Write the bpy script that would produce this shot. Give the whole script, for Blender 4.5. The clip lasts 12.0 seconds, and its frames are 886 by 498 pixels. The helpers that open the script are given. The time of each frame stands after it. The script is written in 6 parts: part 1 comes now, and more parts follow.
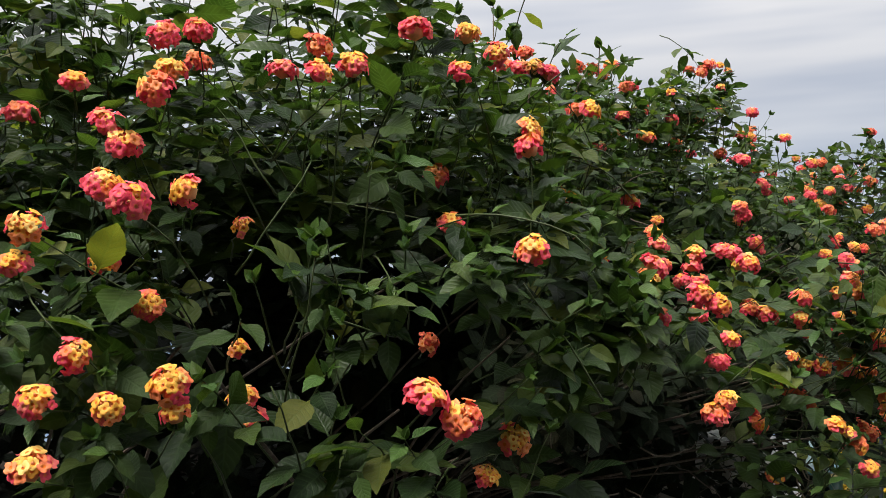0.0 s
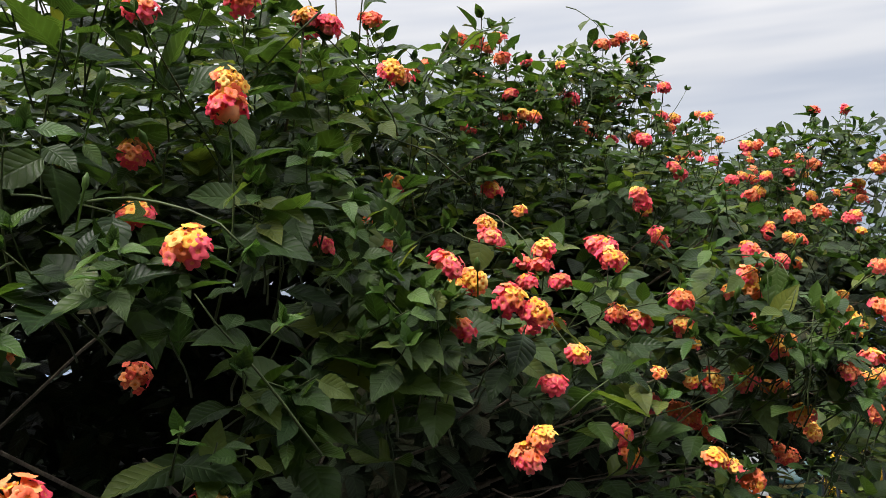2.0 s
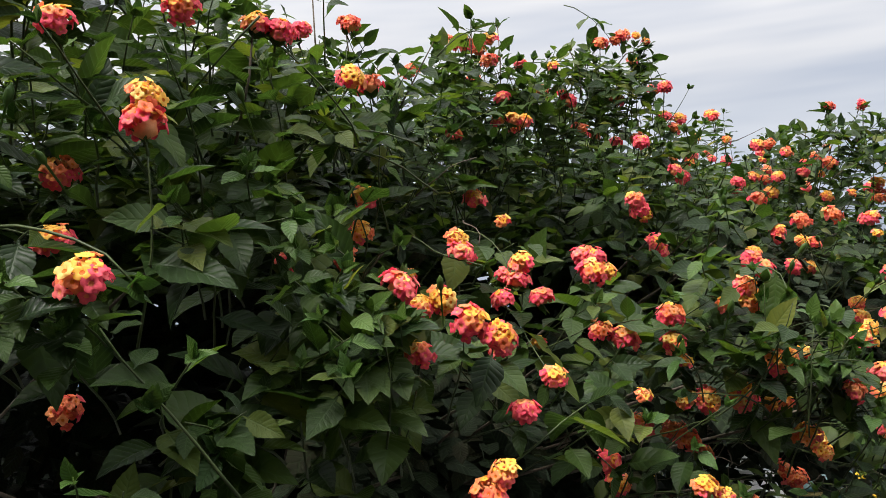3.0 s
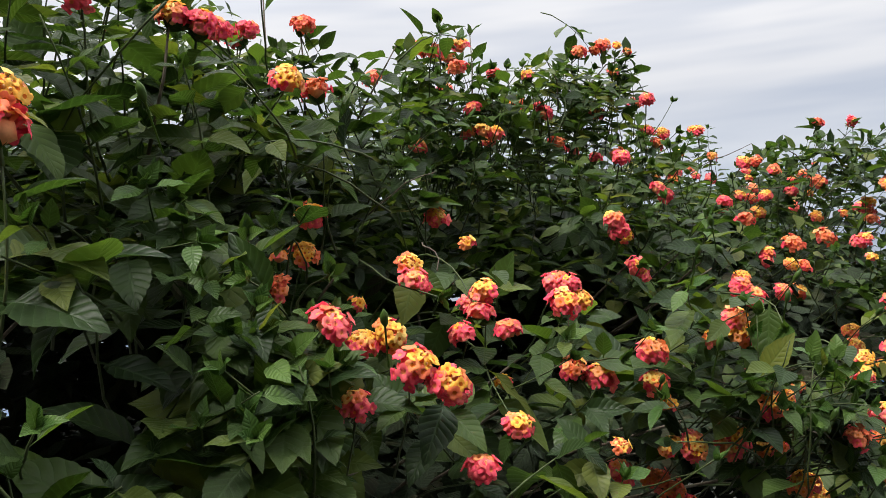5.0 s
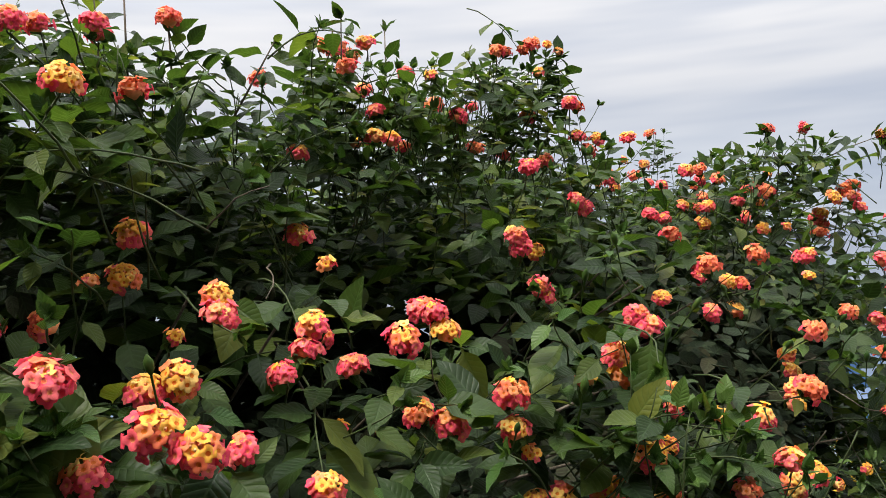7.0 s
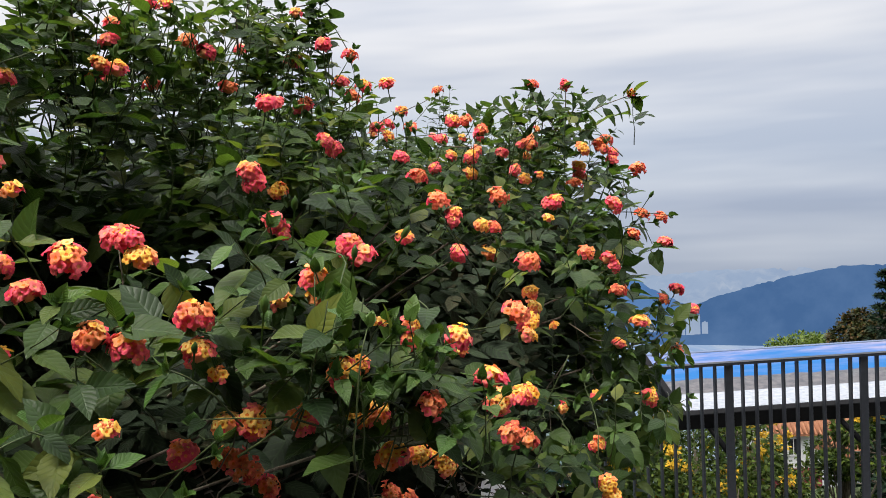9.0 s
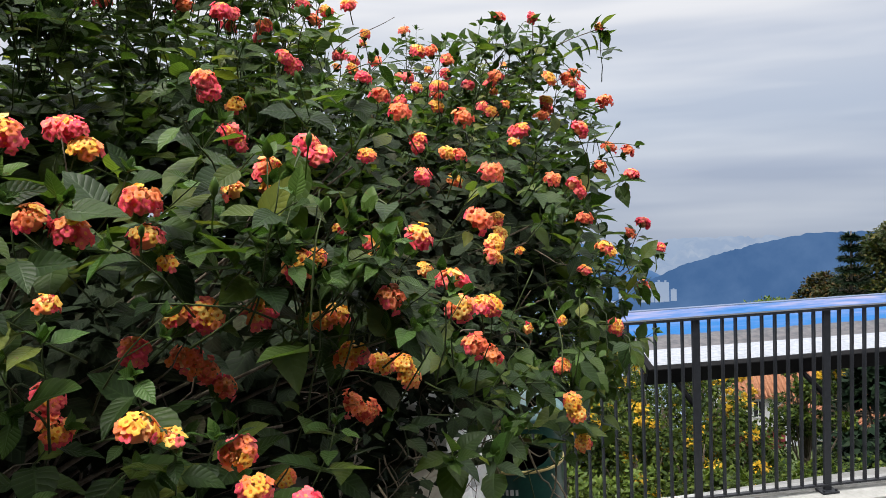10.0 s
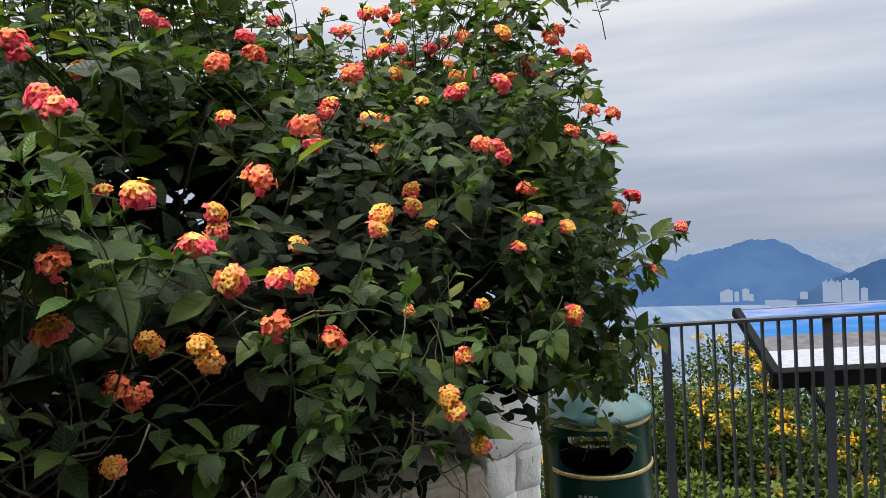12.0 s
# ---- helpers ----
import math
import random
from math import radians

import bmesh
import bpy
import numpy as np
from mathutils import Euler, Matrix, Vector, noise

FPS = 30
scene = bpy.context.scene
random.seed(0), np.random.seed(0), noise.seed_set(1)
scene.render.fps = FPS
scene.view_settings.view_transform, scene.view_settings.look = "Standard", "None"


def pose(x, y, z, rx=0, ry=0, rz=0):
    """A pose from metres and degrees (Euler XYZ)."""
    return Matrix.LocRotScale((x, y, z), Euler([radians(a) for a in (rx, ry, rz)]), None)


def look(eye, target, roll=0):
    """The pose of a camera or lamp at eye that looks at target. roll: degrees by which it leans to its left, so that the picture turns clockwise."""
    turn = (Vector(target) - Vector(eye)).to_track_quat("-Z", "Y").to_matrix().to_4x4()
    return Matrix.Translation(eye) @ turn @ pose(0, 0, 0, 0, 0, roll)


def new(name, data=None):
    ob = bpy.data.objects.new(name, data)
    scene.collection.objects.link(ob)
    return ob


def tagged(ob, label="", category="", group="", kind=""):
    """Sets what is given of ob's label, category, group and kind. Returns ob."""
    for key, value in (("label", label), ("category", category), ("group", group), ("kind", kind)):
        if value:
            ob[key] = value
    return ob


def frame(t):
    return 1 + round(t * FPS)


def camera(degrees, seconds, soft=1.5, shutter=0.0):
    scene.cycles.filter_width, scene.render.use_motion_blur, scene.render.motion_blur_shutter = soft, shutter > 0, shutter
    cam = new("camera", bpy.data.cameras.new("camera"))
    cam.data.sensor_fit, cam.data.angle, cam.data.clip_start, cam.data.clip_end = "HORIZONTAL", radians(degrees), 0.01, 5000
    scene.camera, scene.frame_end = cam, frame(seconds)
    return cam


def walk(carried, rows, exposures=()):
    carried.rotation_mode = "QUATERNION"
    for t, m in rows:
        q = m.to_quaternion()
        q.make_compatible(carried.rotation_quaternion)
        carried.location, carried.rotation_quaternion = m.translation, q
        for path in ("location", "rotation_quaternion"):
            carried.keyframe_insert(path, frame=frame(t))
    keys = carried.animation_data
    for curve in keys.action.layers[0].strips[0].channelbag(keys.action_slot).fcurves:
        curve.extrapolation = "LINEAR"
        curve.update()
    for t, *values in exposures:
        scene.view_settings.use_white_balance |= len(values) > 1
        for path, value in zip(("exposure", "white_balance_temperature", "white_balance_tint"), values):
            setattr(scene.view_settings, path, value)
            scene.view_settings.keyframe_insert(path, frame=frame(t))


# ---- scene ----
cam = camera(59.4, 12.0, soft=0.8)
PATH = [
    (0, (0.064, 0.017, 2.124), (0.022, 1.857, 2.088), -0.9),
    (0.5, (0.165, 0.081, 2.11), (0.162, 1.92, 2.075), -1.2),
    (1, (0.189, 0.144, 2.104), (0.207, 1.984, 2.07), -1.8),
    (1.5, (0.219, 0.186, 2.107), (0.216, 2.026, 2.077), -2.3),
    (2, (0.3, 0.23, 2.105), (0.257, 2.069, 2.085), -2.6),
    (2.5, (0.341, 0.261, 2.113), (0.259, 2.099, 2.097), -3.2),
    (3, (0.36, 0.283, 2.115), (0.254, 2.12, 2.104), -3.5),
    (5, (0.385, 0.385, 2.124), (0.319, 2.225, 2.146), -3.1),
    (5.5, (0.461, 0.436, 2.145), (0.35, 2.272, 2.18), -2.6),
    (6, (0.489, 0.471, 2.155), (0.348, 2.306, 2.194), -2.5),
    (6.5, (0.502, 0.482, 2.15), (0.384, 2.318, 2.178), -2.5),
    (6.7, (0.512, 0.487, 2.147), (0.415, 2.324, 2.17), -2.5),
    (8.3, (0.595, 0.486, 2.118), (0.782, 2.317, 2.101), -2.69),
    (8.5, (0.616, 0.477, 2.115), (0.843, 2.303, 2.08), -2.49),
    (9, (0.652, 0.474, 2.095), (0.975, 2.284, 2.022), -2.48),
    (9.5, (0.669, 0.48, 2.051), (1.052, 2.277, 1.938), -2.57),
    (10, (0.663, 0.485, 2.022), (1.047, 2.279, 1.874), -2.67),
    (10.5, (0.762, 0.46, 1.998), (1.078, 2.265, 1.831), -2.48),
    (11, (0.889, 0.469, 1.981), (1.103, 2.289, 1.816), -2.79),
    (11.5, (0.962, 0.522, 1.958), (1.08, 2.352, 1.806), -3.4),
    (12, (1.061, 0.578, 1.955), (1.065, 2.413, 1.824), -4),
]
walk(cam, [(t, look(eye, target, roll)) for t, eye, target, roll in PATH], exposures=[(0, 0.14), (1.0, 0.20), (2.5, 0.28), (5, 0.28), (6.5, 0.26), (8.5, 0.3), (10.5, 0.33), (12, 0.28)])

# ---------------------------------------------------------------- sky, sun
world = bpy.data.worlds.new("overcast_sky")
scene.world = world
world.use_nodes = True
SUN_ELEV, SUN_AZ = radians(66), radians(228)


def build_sky():
    nt = world.node_tree
    nt.nodes.clear()
    N, L = nt.nodes.new, nt.links.new
    out, bg = N("ShaderNodeOutputWorld"), N("ShaderNodeBackground")
    sky = N("ShaderNodeTexSky")
    sky.sky_type, sky.sun_disc = "NISHITA", False
    sky.sun_elevation, sky.sun_rotation = SUN_ELEV, SUN_AZ
    dim = N("ShaderNodeVectorMath")
    dim.operation = "SCALE"
    dim.inputs["Scale"].default_value = 0.1
    L(sky.outputs[0], dim.inputs[0])
    co, sep = N("ShaderNodeTexCoord"), N("ShaderNodeSeparateXYZ")
    L(co.outputs["Generated"], sep.inputs[0])
    # cloud deck: brightness climbs towards the zenith
    deck = N("ShaderNodeValToRGB")
    cr = deck.color_ramp
    cr.elements[0].position, cr.elements[0].color = 0.0, (0.36, 0.40, 0.46, 1)
    cr.elements[1].position, cr.elements[1].color = 1.0, (2.9, 2.92, 2.95, 1)
    for p, c in ((0.44, (0.38, 0.42, 0.49, 1)), (0.50, (0.385, 0.435, 0.535, 1)), (0.545, (0.46, 0.505, 0.595, 1)), (0.59, (0.60, 0.615, 0.66, 1)), (0.66, (0.76, 0.762, 0.785, 1)), (0.78, (1.35, 1.36, 1.39, 1))):
        e = cr.elements.new(p)
        e.color = c
    half = N("ShaderNodeMath")
    half.operation = "MULTIPLY_ADD"
    half.inputs[1].default_value, half.inputs[2].default_value = 0.5, 0.5
    L(sep.outputs["Z"], half.inputs[0])
    # cloud layers seen near edge-on: stretched sideways
    mp = N("ShaderNodeMapping")
    mp.inputs["Scale"].default_value = (1.1, 1.1, 10)
    L(co.outputs["Generated"], mp.inputs[0])
    n1, n2 = N("ShaderNodeTexNoise"), N("ShaderNodeTexNoise")
    n1.inputs["Scale"].default_value, n1.inputs["Detail"].default_value, n1.inputs["Roughness"].default_value = 1.4, 3, 0.45
    n2.inputs["Scale"].default_value, n2.inputs["Detail"].default_value = 1.9, 3
    L(mp.outputs[0], n1.inputs["Vector"])
    L(mp.outputs[0], n2.inputs["Vector"])
    bend = N("ShaderNodeMath")
    bend.operation = "MULTIPLY_ADD"
    bend.inputs[1].default_value = 0.07
    off = N("ShaderNodeMath")
    off.operation = "ADD"
    off.inputs[1].default_value = -0.035
    L(n1.outputs[0], bend.inputs[0])
    L(half.outputs[0], bend.inputs[2])
    L(bend.outputs[0], off.inputs[0])
    L(off.outputs[0], deck.inputs[0])
    shade = N("ShaderNodeValToRGB")
    shade.color_ramp.elements[0].position, shade.color_ramp.elements[0].color = 0.36, (0.83, 0.86, 0.915, 1)
    shade.color_ramp.elements[1].position, shade.color_ramp.elements[1].color = 0.62, (1.13, 1.11, 1.08, 1)
    L(n2.outputs[0], shade.inputs[0])
    mul = N("ShaderNodeMix")
    mul.data_type, mul.blend_type = "RGBA", "MULTIPLY"
    mul.inputs[0].default_value = 1.0
    L(deck.outputs[0], mul.inputs[6])
    L(shade.outputs[0], mul.inputs[7])
    mix = N("ShaderNodeMix")
    mix.data_type = "RGBA"
    mix.inputs[0].default_value = 0.92
    L(dim.outputs[0], mix.inputs[6])
    L(mul.outputs[2], mix.inputs[7])
    L(mix.outputs[2], bg.inputs[0])
    bg.inputs[1].default_value = 1.0
    L(bg.outputs[0], out.inputs[0])


build_sky()
sun = new("sun", bpy.data.lights.new("sun", "SUN"))
sun.data.energy, sun.data.angle, sun.data.color = 4.8, radians(28), (1.0, 0.96, 0.9)
sun.matrix_world = look((0, 0, 20), Vector((0, 0, 20)) - Vector((math.sin(SUN_AZ) * math.cos(SUN_ELEV), math.cos(SUN_AZ) * math.cos(SUN_ELEV), math.sin(SUN_ELEV))))


# ---------------------------------------------------------------- materials
def ramp(nt, fac, stops):
    r = nt.nodes.new("ShaderNodeValToRGB")
    el = r.color_ramp.elements
    el[0].position, el[0].color = stops[0][0], (*stops[0][1], 1)
    el[1].position, el[1].color = stops[-1][0], (*stops[-1][1], 1)
    for p, c in stops[1:-1]:
        el.new(p).color = (*c, 1)
    nt.links.new(fac, r.inputs[0])
    return r.outputs[0]


def noise_tex(nt, scale, detail=4, rough=0.55, vec=None, stretch=(1, 1, 1)):
    co = nt.nodes.new("ShaderNodeTexCoord")
    mp = nt.nodes.new("ShaderNodeMapping")
    mp.inputs["Scale"].default_value = stretch
    nt.links.new(vec or co.outputs["Object"], mp.inputs[0])
    n = nt.nodes.new("ShaderNodeTexNoise")
    n.inputs["Scale"].default_value, n.inputs["Detail"].default_value, n.inputs["Roughness"].default_value = scale, detail, rough
    nt.links.new(mp.outputs[0], n.inputs["Vector"])
    return n.outputs["Fac"]


def math_node(nt, op, a, b=0.0, c=0.0):
    m = nt.nodes.new("ShaderNodeMath")
    m.operation = op
    for i, v in enumerate((a, b, c)):
        if isinstance(v, (int, float)):
            m.inputs[i].default_value = v
        else:
            nt.links.new(v, m.inputs[i])
    return m.outputs[0]


def mixed(nt, fac, a, b, blend="MIX"):
    m = nt.nodes.new("ShaderNodeMix")
    m.data_type, m.blend_type = "RGBA", blend
    for i, v in ((0, fac), (6, a), (7, b)):
        if isinstance(v, (int, float)):
            m.inputs[i].default_value = v
        elif isinstance(v, tuple):
            m.inputs[i].default_value = (*v, 1)
        else:
            nt.links.new(v, m.inputs[i])
    return m.outputs[2]


def bumped(nt, bsdf, height, strength=0.4, dist=0.002):
    b = nt.nodes.new("ShaderNodeBump")
    b.inputs["Strength"].default_value, b.inputs["Distance"].default_value = strength, dist
    nt.links.new(height, b.inputs["Height"])
    nt.links.new(b.outputs[0], bsdf.inputs["Normal"])
    return b.outputs[0]


def material(name):
    m = bpy.data.materials.new(name)
    m.use_nodes = True
    return m, m.node_tree, m.node_tree.nodes["Principled BSDF"]


def surface(name, stops, scale=20, rough=0.6, metal=0.0, bump=0.3, dist=0.002, fine=6.0, stretch=(1, 1, 1), spec=0.22):
    """A worn surface: two scales of tone and relief."""
    m, nt, p = material(name)
    a, b = noise_tex(nt, scale, 5, 0.6, stretch=stretch), noise_tex(nt, scale * fine, 4, 0.6, stretch=stretch)
    f = math_node(nt, "MULTIPLY_ADD", b, 0.4, math_node(nt, "MULTIPLY", a, 0.6))
    nt.links.new(ramp(nt, f, stops), p.inputs["Base Color"])
    p.inputs["Roughness"].default_value, p.inputs["Metallic"].default_value = rough, metal
    p.inputs["Specular IOR Level"].default_value = spec
    if bump:
        bumped(nt, p, f, bump, dist)
    return m


def one_of_many(nt):
    """A number that differs from piece to piece, joined or not."""
    g, o = nt.nodes.new("ShaderNodeNewGeometry"), nt.nodes.new("ShaderNodeObjectInfo")
    return math_node(nt, "FRACT", math_node(nt, "ADD", g.outputs["Random Per Island"], o.outputs["Random"]))


def leaf_material(name, stops, glow, rough=0.38, veins=True, tl=0.22, spec=0.19):
    m, nt, p = material(name)
    rnd = one_of_many(nt)
    base = ramp(nt, rnd, stops)
    blot = noise_tex(nt, 60, 4, 0.6)
    base = mixed(nt, 0.35, base, ramp(nt, blot, [(0.35, (0.62, 0.64, 0.6)), (0.65, (1.25, 1.2, 1.2))]), "MULTIPLY")
    if veins:
        uv, sep = nt.nodes.new("ShaderNodeUVMap"), nt.nodes.new("ShaderNodeSeparateXYZ")
        uv.uv_map = "UVMap"
        nt.links.new(uv.outputs[0], sep.inputs[0])
        side = math_node(nt, "ABSOLUTE", math_node(nt, "MULTIPLY_ADD", sep.outputs["X"], 2, -1))
        run = math_node(nt, "MULTIPLY_ADD", sep.outputs["Y"], 8.0, math_node(nt, "MULTIPLY", side, -1.7))
        wave = math_node(nt, "ABSOLUTE", math_node(nt, "SINE", math_node(nt, "MULTIPLY", run, math.pi)))
        vein = math_node(nt, "POWER", wave, 0.45)
        rib = math_node(nt, "MINIMUM", math_node(nt, "MULTIPLY", side, 9), 1.0)
        high = math_node(nt, "MULTIPLY", vein, rib)
        cells = noise_tex(nt, 420, 2, 0.5)
        relief = math_node(nt, "MULTIPLY_ADD", cells, 0.35, high)
        bumped(nt, p, relief, 0.42, 0.0013)
        base = mixed(nt, math_node(nt, "MULTIPLY", math_node(nt, "SUBTRACT", 1.0, high), 0.2), base, (0.075, 0.135, 0.05))
    # brown spots and chewed-looking blemishes on some leaves
    spots = ramp(nt, noise_tex(nt, 95, 3, 0.7), [(0.68, (0, 0, 0)), (0.74, (1, 1, 1))])
    odd = ramp(nt, rnd, [(0.80, (0, 0, 0)), (0.86, (1, 1, 1))])
    base = mixed(nt, mixed(nt, 1.0, spots, odd, "MULTIPLY"), base, (0.10, 0.075, 0.03))
    nt.links.new(base, p.inputs["Base Color"])
    p.inputs["Roughness"].default_value = rough
    p.inputs["Specular IOR Level"].default_value = spec
    t, mx = nt.nodes.new("ShaderNodeBsdfTranslucent"), nt.nodes.new("ShaderNodeMixShader")
    nt.links.new(mixed(nt, 1.0, base, glow, "MULTIPLY"), t.inputs[0])
    mx.inputs[0].default_value = tl
    nt.links.new(p.outputs[0], mx.inputs[1])
    nt.links.new(t.outputs[0], mx.inputs[2])
    nt.links.new(mx.outputs[0], nt.nodes["Material Output"].inputs[0])
    return m


def petal_material(name, stops, rough=0.55):
    m, nt, p = material(name)
    base = ramp(nt, one_of_many(nt), stops)
    base = mixed(nt, 0.5, base, ramp(nt, noise_tex(nt, 500, 3), [(0.3, (0.8, 0.75, 0.75)), (0.7, (1.1, 1.12, 1.12))]), "MULTIPLY")
    nt.links.new(base, p.inputs["Base Color"])
    p.inputs["Roughness"].default_value = rough
    p.inputs["Specular IOR Level"].default_value = 0.25
    t, mx = nt.nodes.new("ShaderNodeBsdfTranslucent"), nt.nodes.new("ShaderNodeMixShader")
    nt.links.new(base, t.inputs[0])
    mx.inputs[0].default_value = 0.28
    nt.links.new(p.outputs[0], mx.inputs[1])
    nt.links.new(t.outputs[0], mx.inputs[2])
    nt.links.new(mx.outputs[0], nt.nodes["Material Output"].inputs[0])
    return m


LEAF = leaf_material("lantana_leaf", [(0.0, (0.0105, 0.023, 0.0075)), (0.4, (0.0240, 0.0455, 0.0118)), (0.78, (0.0445, 0.0750, 0.0176)), (0.94, (0.078, 0.106, 0.023)), (1.0, (0.125, 0.134, 0.029))], (2.1, 2.2, 0.8), rough=0.42, tl=0.34)
# darker copy of the leaf colour: the shade deep in the hedge is painted in
SHADE_LEAF = leaf_material("shade_coloured_leaf", [(0.0, (0.009, 0.016, 0.007)), (0.7, (0.015, 0.023, 0.009)), (1.0, (0.030, 0.026, 0.012))], (1, 1, 1), rough=0.7, tl=0.05)
YOUNG = leaf_material("young_leaf", [(0.0, (0.033, 0.076, 0.016)), (1.0, (0.068, 0.118, 0.024))], (1.6, 1.7, 0.8), veins=True)
TREE_LEAF = leaf_material("tree_leaf", [(0.0, (0.012, 0.022, 0.007)), (0.6, (0.028, 0.038, 0.010)), (1.0, (0.085, 0.070, 0.016))], (1.5, 1.6, 0.7), veins=False, spec=0.1)
SHRUB_LEAF = leaf_material("feathery_leaf", [(0.0, (0.011, 0.024, 0.005)), (0.5, (0.033, 0.054, 0.010)), (1.0, (0.075, 0.104, 0.016))], (1.5, 1.6, 0.7), rough=0.5, veins=False, spec=0.1)
LIME_LEAF = leaf_material("lime_leaf", [(0.0, (0.045, 0.078, 0.014)), (1.0, (0.10, 0.138, 0.022))], (1.4, 1.5, 0.7), veins=False)
DARK_LEAF = leaf_material("conifer_needles", [(0.0, (0.006, 0.015, 0.008)), (1.0, (0.014, 0.026, 0.012))], (1, 1, 1), rough=0.6, veins=False, tl=0.05, spec=0.05)
RUST_LEAF = leaf_material("rusty_leaf", [(0.0, (0.014, 0.020, 0.007)), (0.6, (0.030, 0.034, 0.010)), (1.0, (0.10, 0.052, 0.018))], (1, 1, 1), veins=False, spec=0.1)
YELLOW_BLOOM = petal_material("yellow_bloom", [(0, (0.40, 0.24, 0.012)), (1, (0.56, 0.36, 0.02))])
PINK = petal_material("pink_petal", [(0, (0.86, 0.065, 0.13)), (0.5, (0.92, 0.115, 0.16)), (1, (0.94, 0.22, 0.19))])
PEACH = petal_material("peach_petal", [(0, (0.92, 0.19, 0.09)), (0.5, (0.95, 0.28, 0.11)), (1, (0.96, 0.40, 0.15))])
YELLOW = petal_material("yellow_petal", [(0, (0.94, 0.46, 0.05)), (0.6, (0.95, 0.56, 0.10)), (1, (0.96, 0.66, 0.20))])
RED = petal_material("red_petal", [(0, (0.70, 0.08, 0.06)), (0.6, (0.82, 0.16, 0.085)), (1, (0.89, 0.27, 0.13))])
THROAT = petal_material("orange_throat", [(0, (0.82, 0.17, 0.015)), (1, (0.90, 0.26, 0.02))])
BUD = petal_material("flower_bud", [(0, (0.88, 0.30, 0.14)), (0.6, (0.92, 0.42, 0.18)), (1, (0.93, 0.56, 0.25))])
STEM = surface("green_stem", [(0.3, (0.028, 0.042, 0.014)), (0.7, (0.06, 0.08, 0.026))], 60, 0.55)
BARK = surface("grey_bark", [(0.3, (0.05, 0.038, 0.028)), (0.5, (0.10, 0.08, 0.06)), (0.7, (0.2, 0.17, 0.135))], 40, 0.85, bump=0.7, stretch=(1, 1, 0.3))
DEADWOOD = surface("dead_stem", [(0.3, (0.12, 0.09, 0.06)), (0.5, (0.22, 0.175, 0.12)), (0.7, (0.34, 0.28, 0.20))], 60, 0.85, bump=0.5, stretch=(1, 1, 0.3))
CAP = surface("stained_cap", [(0.3, (0.26, 0.225, 0.17)), (0.5, (0.40, 0.36, 0.285)), (0.7, (0.50, 0.46, 0.38))], 7, 0.9, bump=0.5, dist=0.004)
# for the unseen walls: dark so that little light bounces onto the hedge
BLOCKER = surface("dark_light_blocker", [(0.3, (0.035, 0.034, 0.03)), (0.5, (0.06, 0.057, 0.05)), (0.7, (0.10, 0.095, 0.085))], 3, 0.95, bump=0.5, dist=0.01)
WHITESTONE = surface("whitewashed_stone", [(0.33, (0.30, 0.26, 0.21)), (0.40, (0.80, 0.785, 0.75)), (0.7, (0.90, 0.895, 0.88))], 26, 0.9, bump=0.8, dist=0.007, stretch=(1, 1, 0.7), fine=4.0)
MORTAR = surface("dark_joint", [(0.3, (0.05, 0.045, 0.04)), (0.7, (0.12, 0.11, 0.095))], 30, 0.95)
MOSSY = surface("mossy_post", [(0.3, (0.025, 0.03, 0.01)), (0.5, (0.06, 0.065, 0.018)), (0.7, (0.13, 0.12, 0.05))], 25, 0.9, stretch=(1, 1, 0.3))
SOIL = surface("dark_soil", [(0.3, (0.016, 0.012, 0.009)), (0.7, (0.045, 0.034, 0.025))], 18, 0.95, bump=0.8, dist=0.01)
CONCRETE = surface("pale_concrete", [(0.3, (0.20, 0.20, 0.19)), (0.5, (0.27, 0.27, 0.26)), (0.7, (0.33, 0.33, 0.32))], 6, 0.85, bump=0.3, dist=0.003)
KERBWHITE = surface("white_kerb_paint", [(0.3, (0.24, 0.24, 0.23)), (0.5, (0.36, 0.36, 0.36)), (0.7, (0.46, 0.46, 0.46))], 12, 0.7)
IRON = surface("charcoal_paint", [(0.3, (0.011, 0.012, 0.015)), (0.7, (0.021, 0.023, 0.028))], 30, 0.42, bump=0.12)
BLACKFRAME = surface("black_frame", [(0.3, (0.003, 0.003, 0.0035)), (0.7, (0.007, 0.007, 0.008))], 20, 0.6, bump=0.1, spec=0.08)
EDGE = surface("blue_grey_edge", [(0.3, (0.06, 0.085, 0.15)), (0.7, (0.11, 0.14, 0.21))], 14, 0.5, bump=0.1)
BINGREEN = surface("bottle_green_enamel", [(0.3, (0.002, 0.022, 0.016)), (0.5, (0.003, 0.032, 0.023)), (0.7, (0.007, 0.045, 0.033))], 9, 0.28, bump=0.06)
# lid green with part of its sky reflection painted into the base colour
LIDGREEN = surface("lid_sky_pale", [(0.3, (0.025, 0.085, 0.08)), (0.5, (0.05, 0.125, 0.12)), (0.7, (0.12, 0.20, 0.195))], 12, 0.28, bump=0.1, spec=0.6)
GOLD = surface("worn_gold_band", [(0.3, (0.20, 0.15, 0.06)), (0.5, (0.48, 0.38, 0.15)), (0.7, (0.62, 0.52, 0.26))], 35, 0.45, metal=0.3, bump=0.2)
# near-black colour stands in for the shade inside the bin
BIN_SHADE = surface("bin_shade_black", [(0.3, (0.003, 0.003, 0.003)), (0.7, (0.008, 0.008, 0.008))], 20, 0.9, spec=0.02)
WHITEPAINT = surface("white_paint", [(0.3, (0.36, 0.37, 0.39)), (0.7, (0.54, 0.54, 0.55))], 3, 0.7)
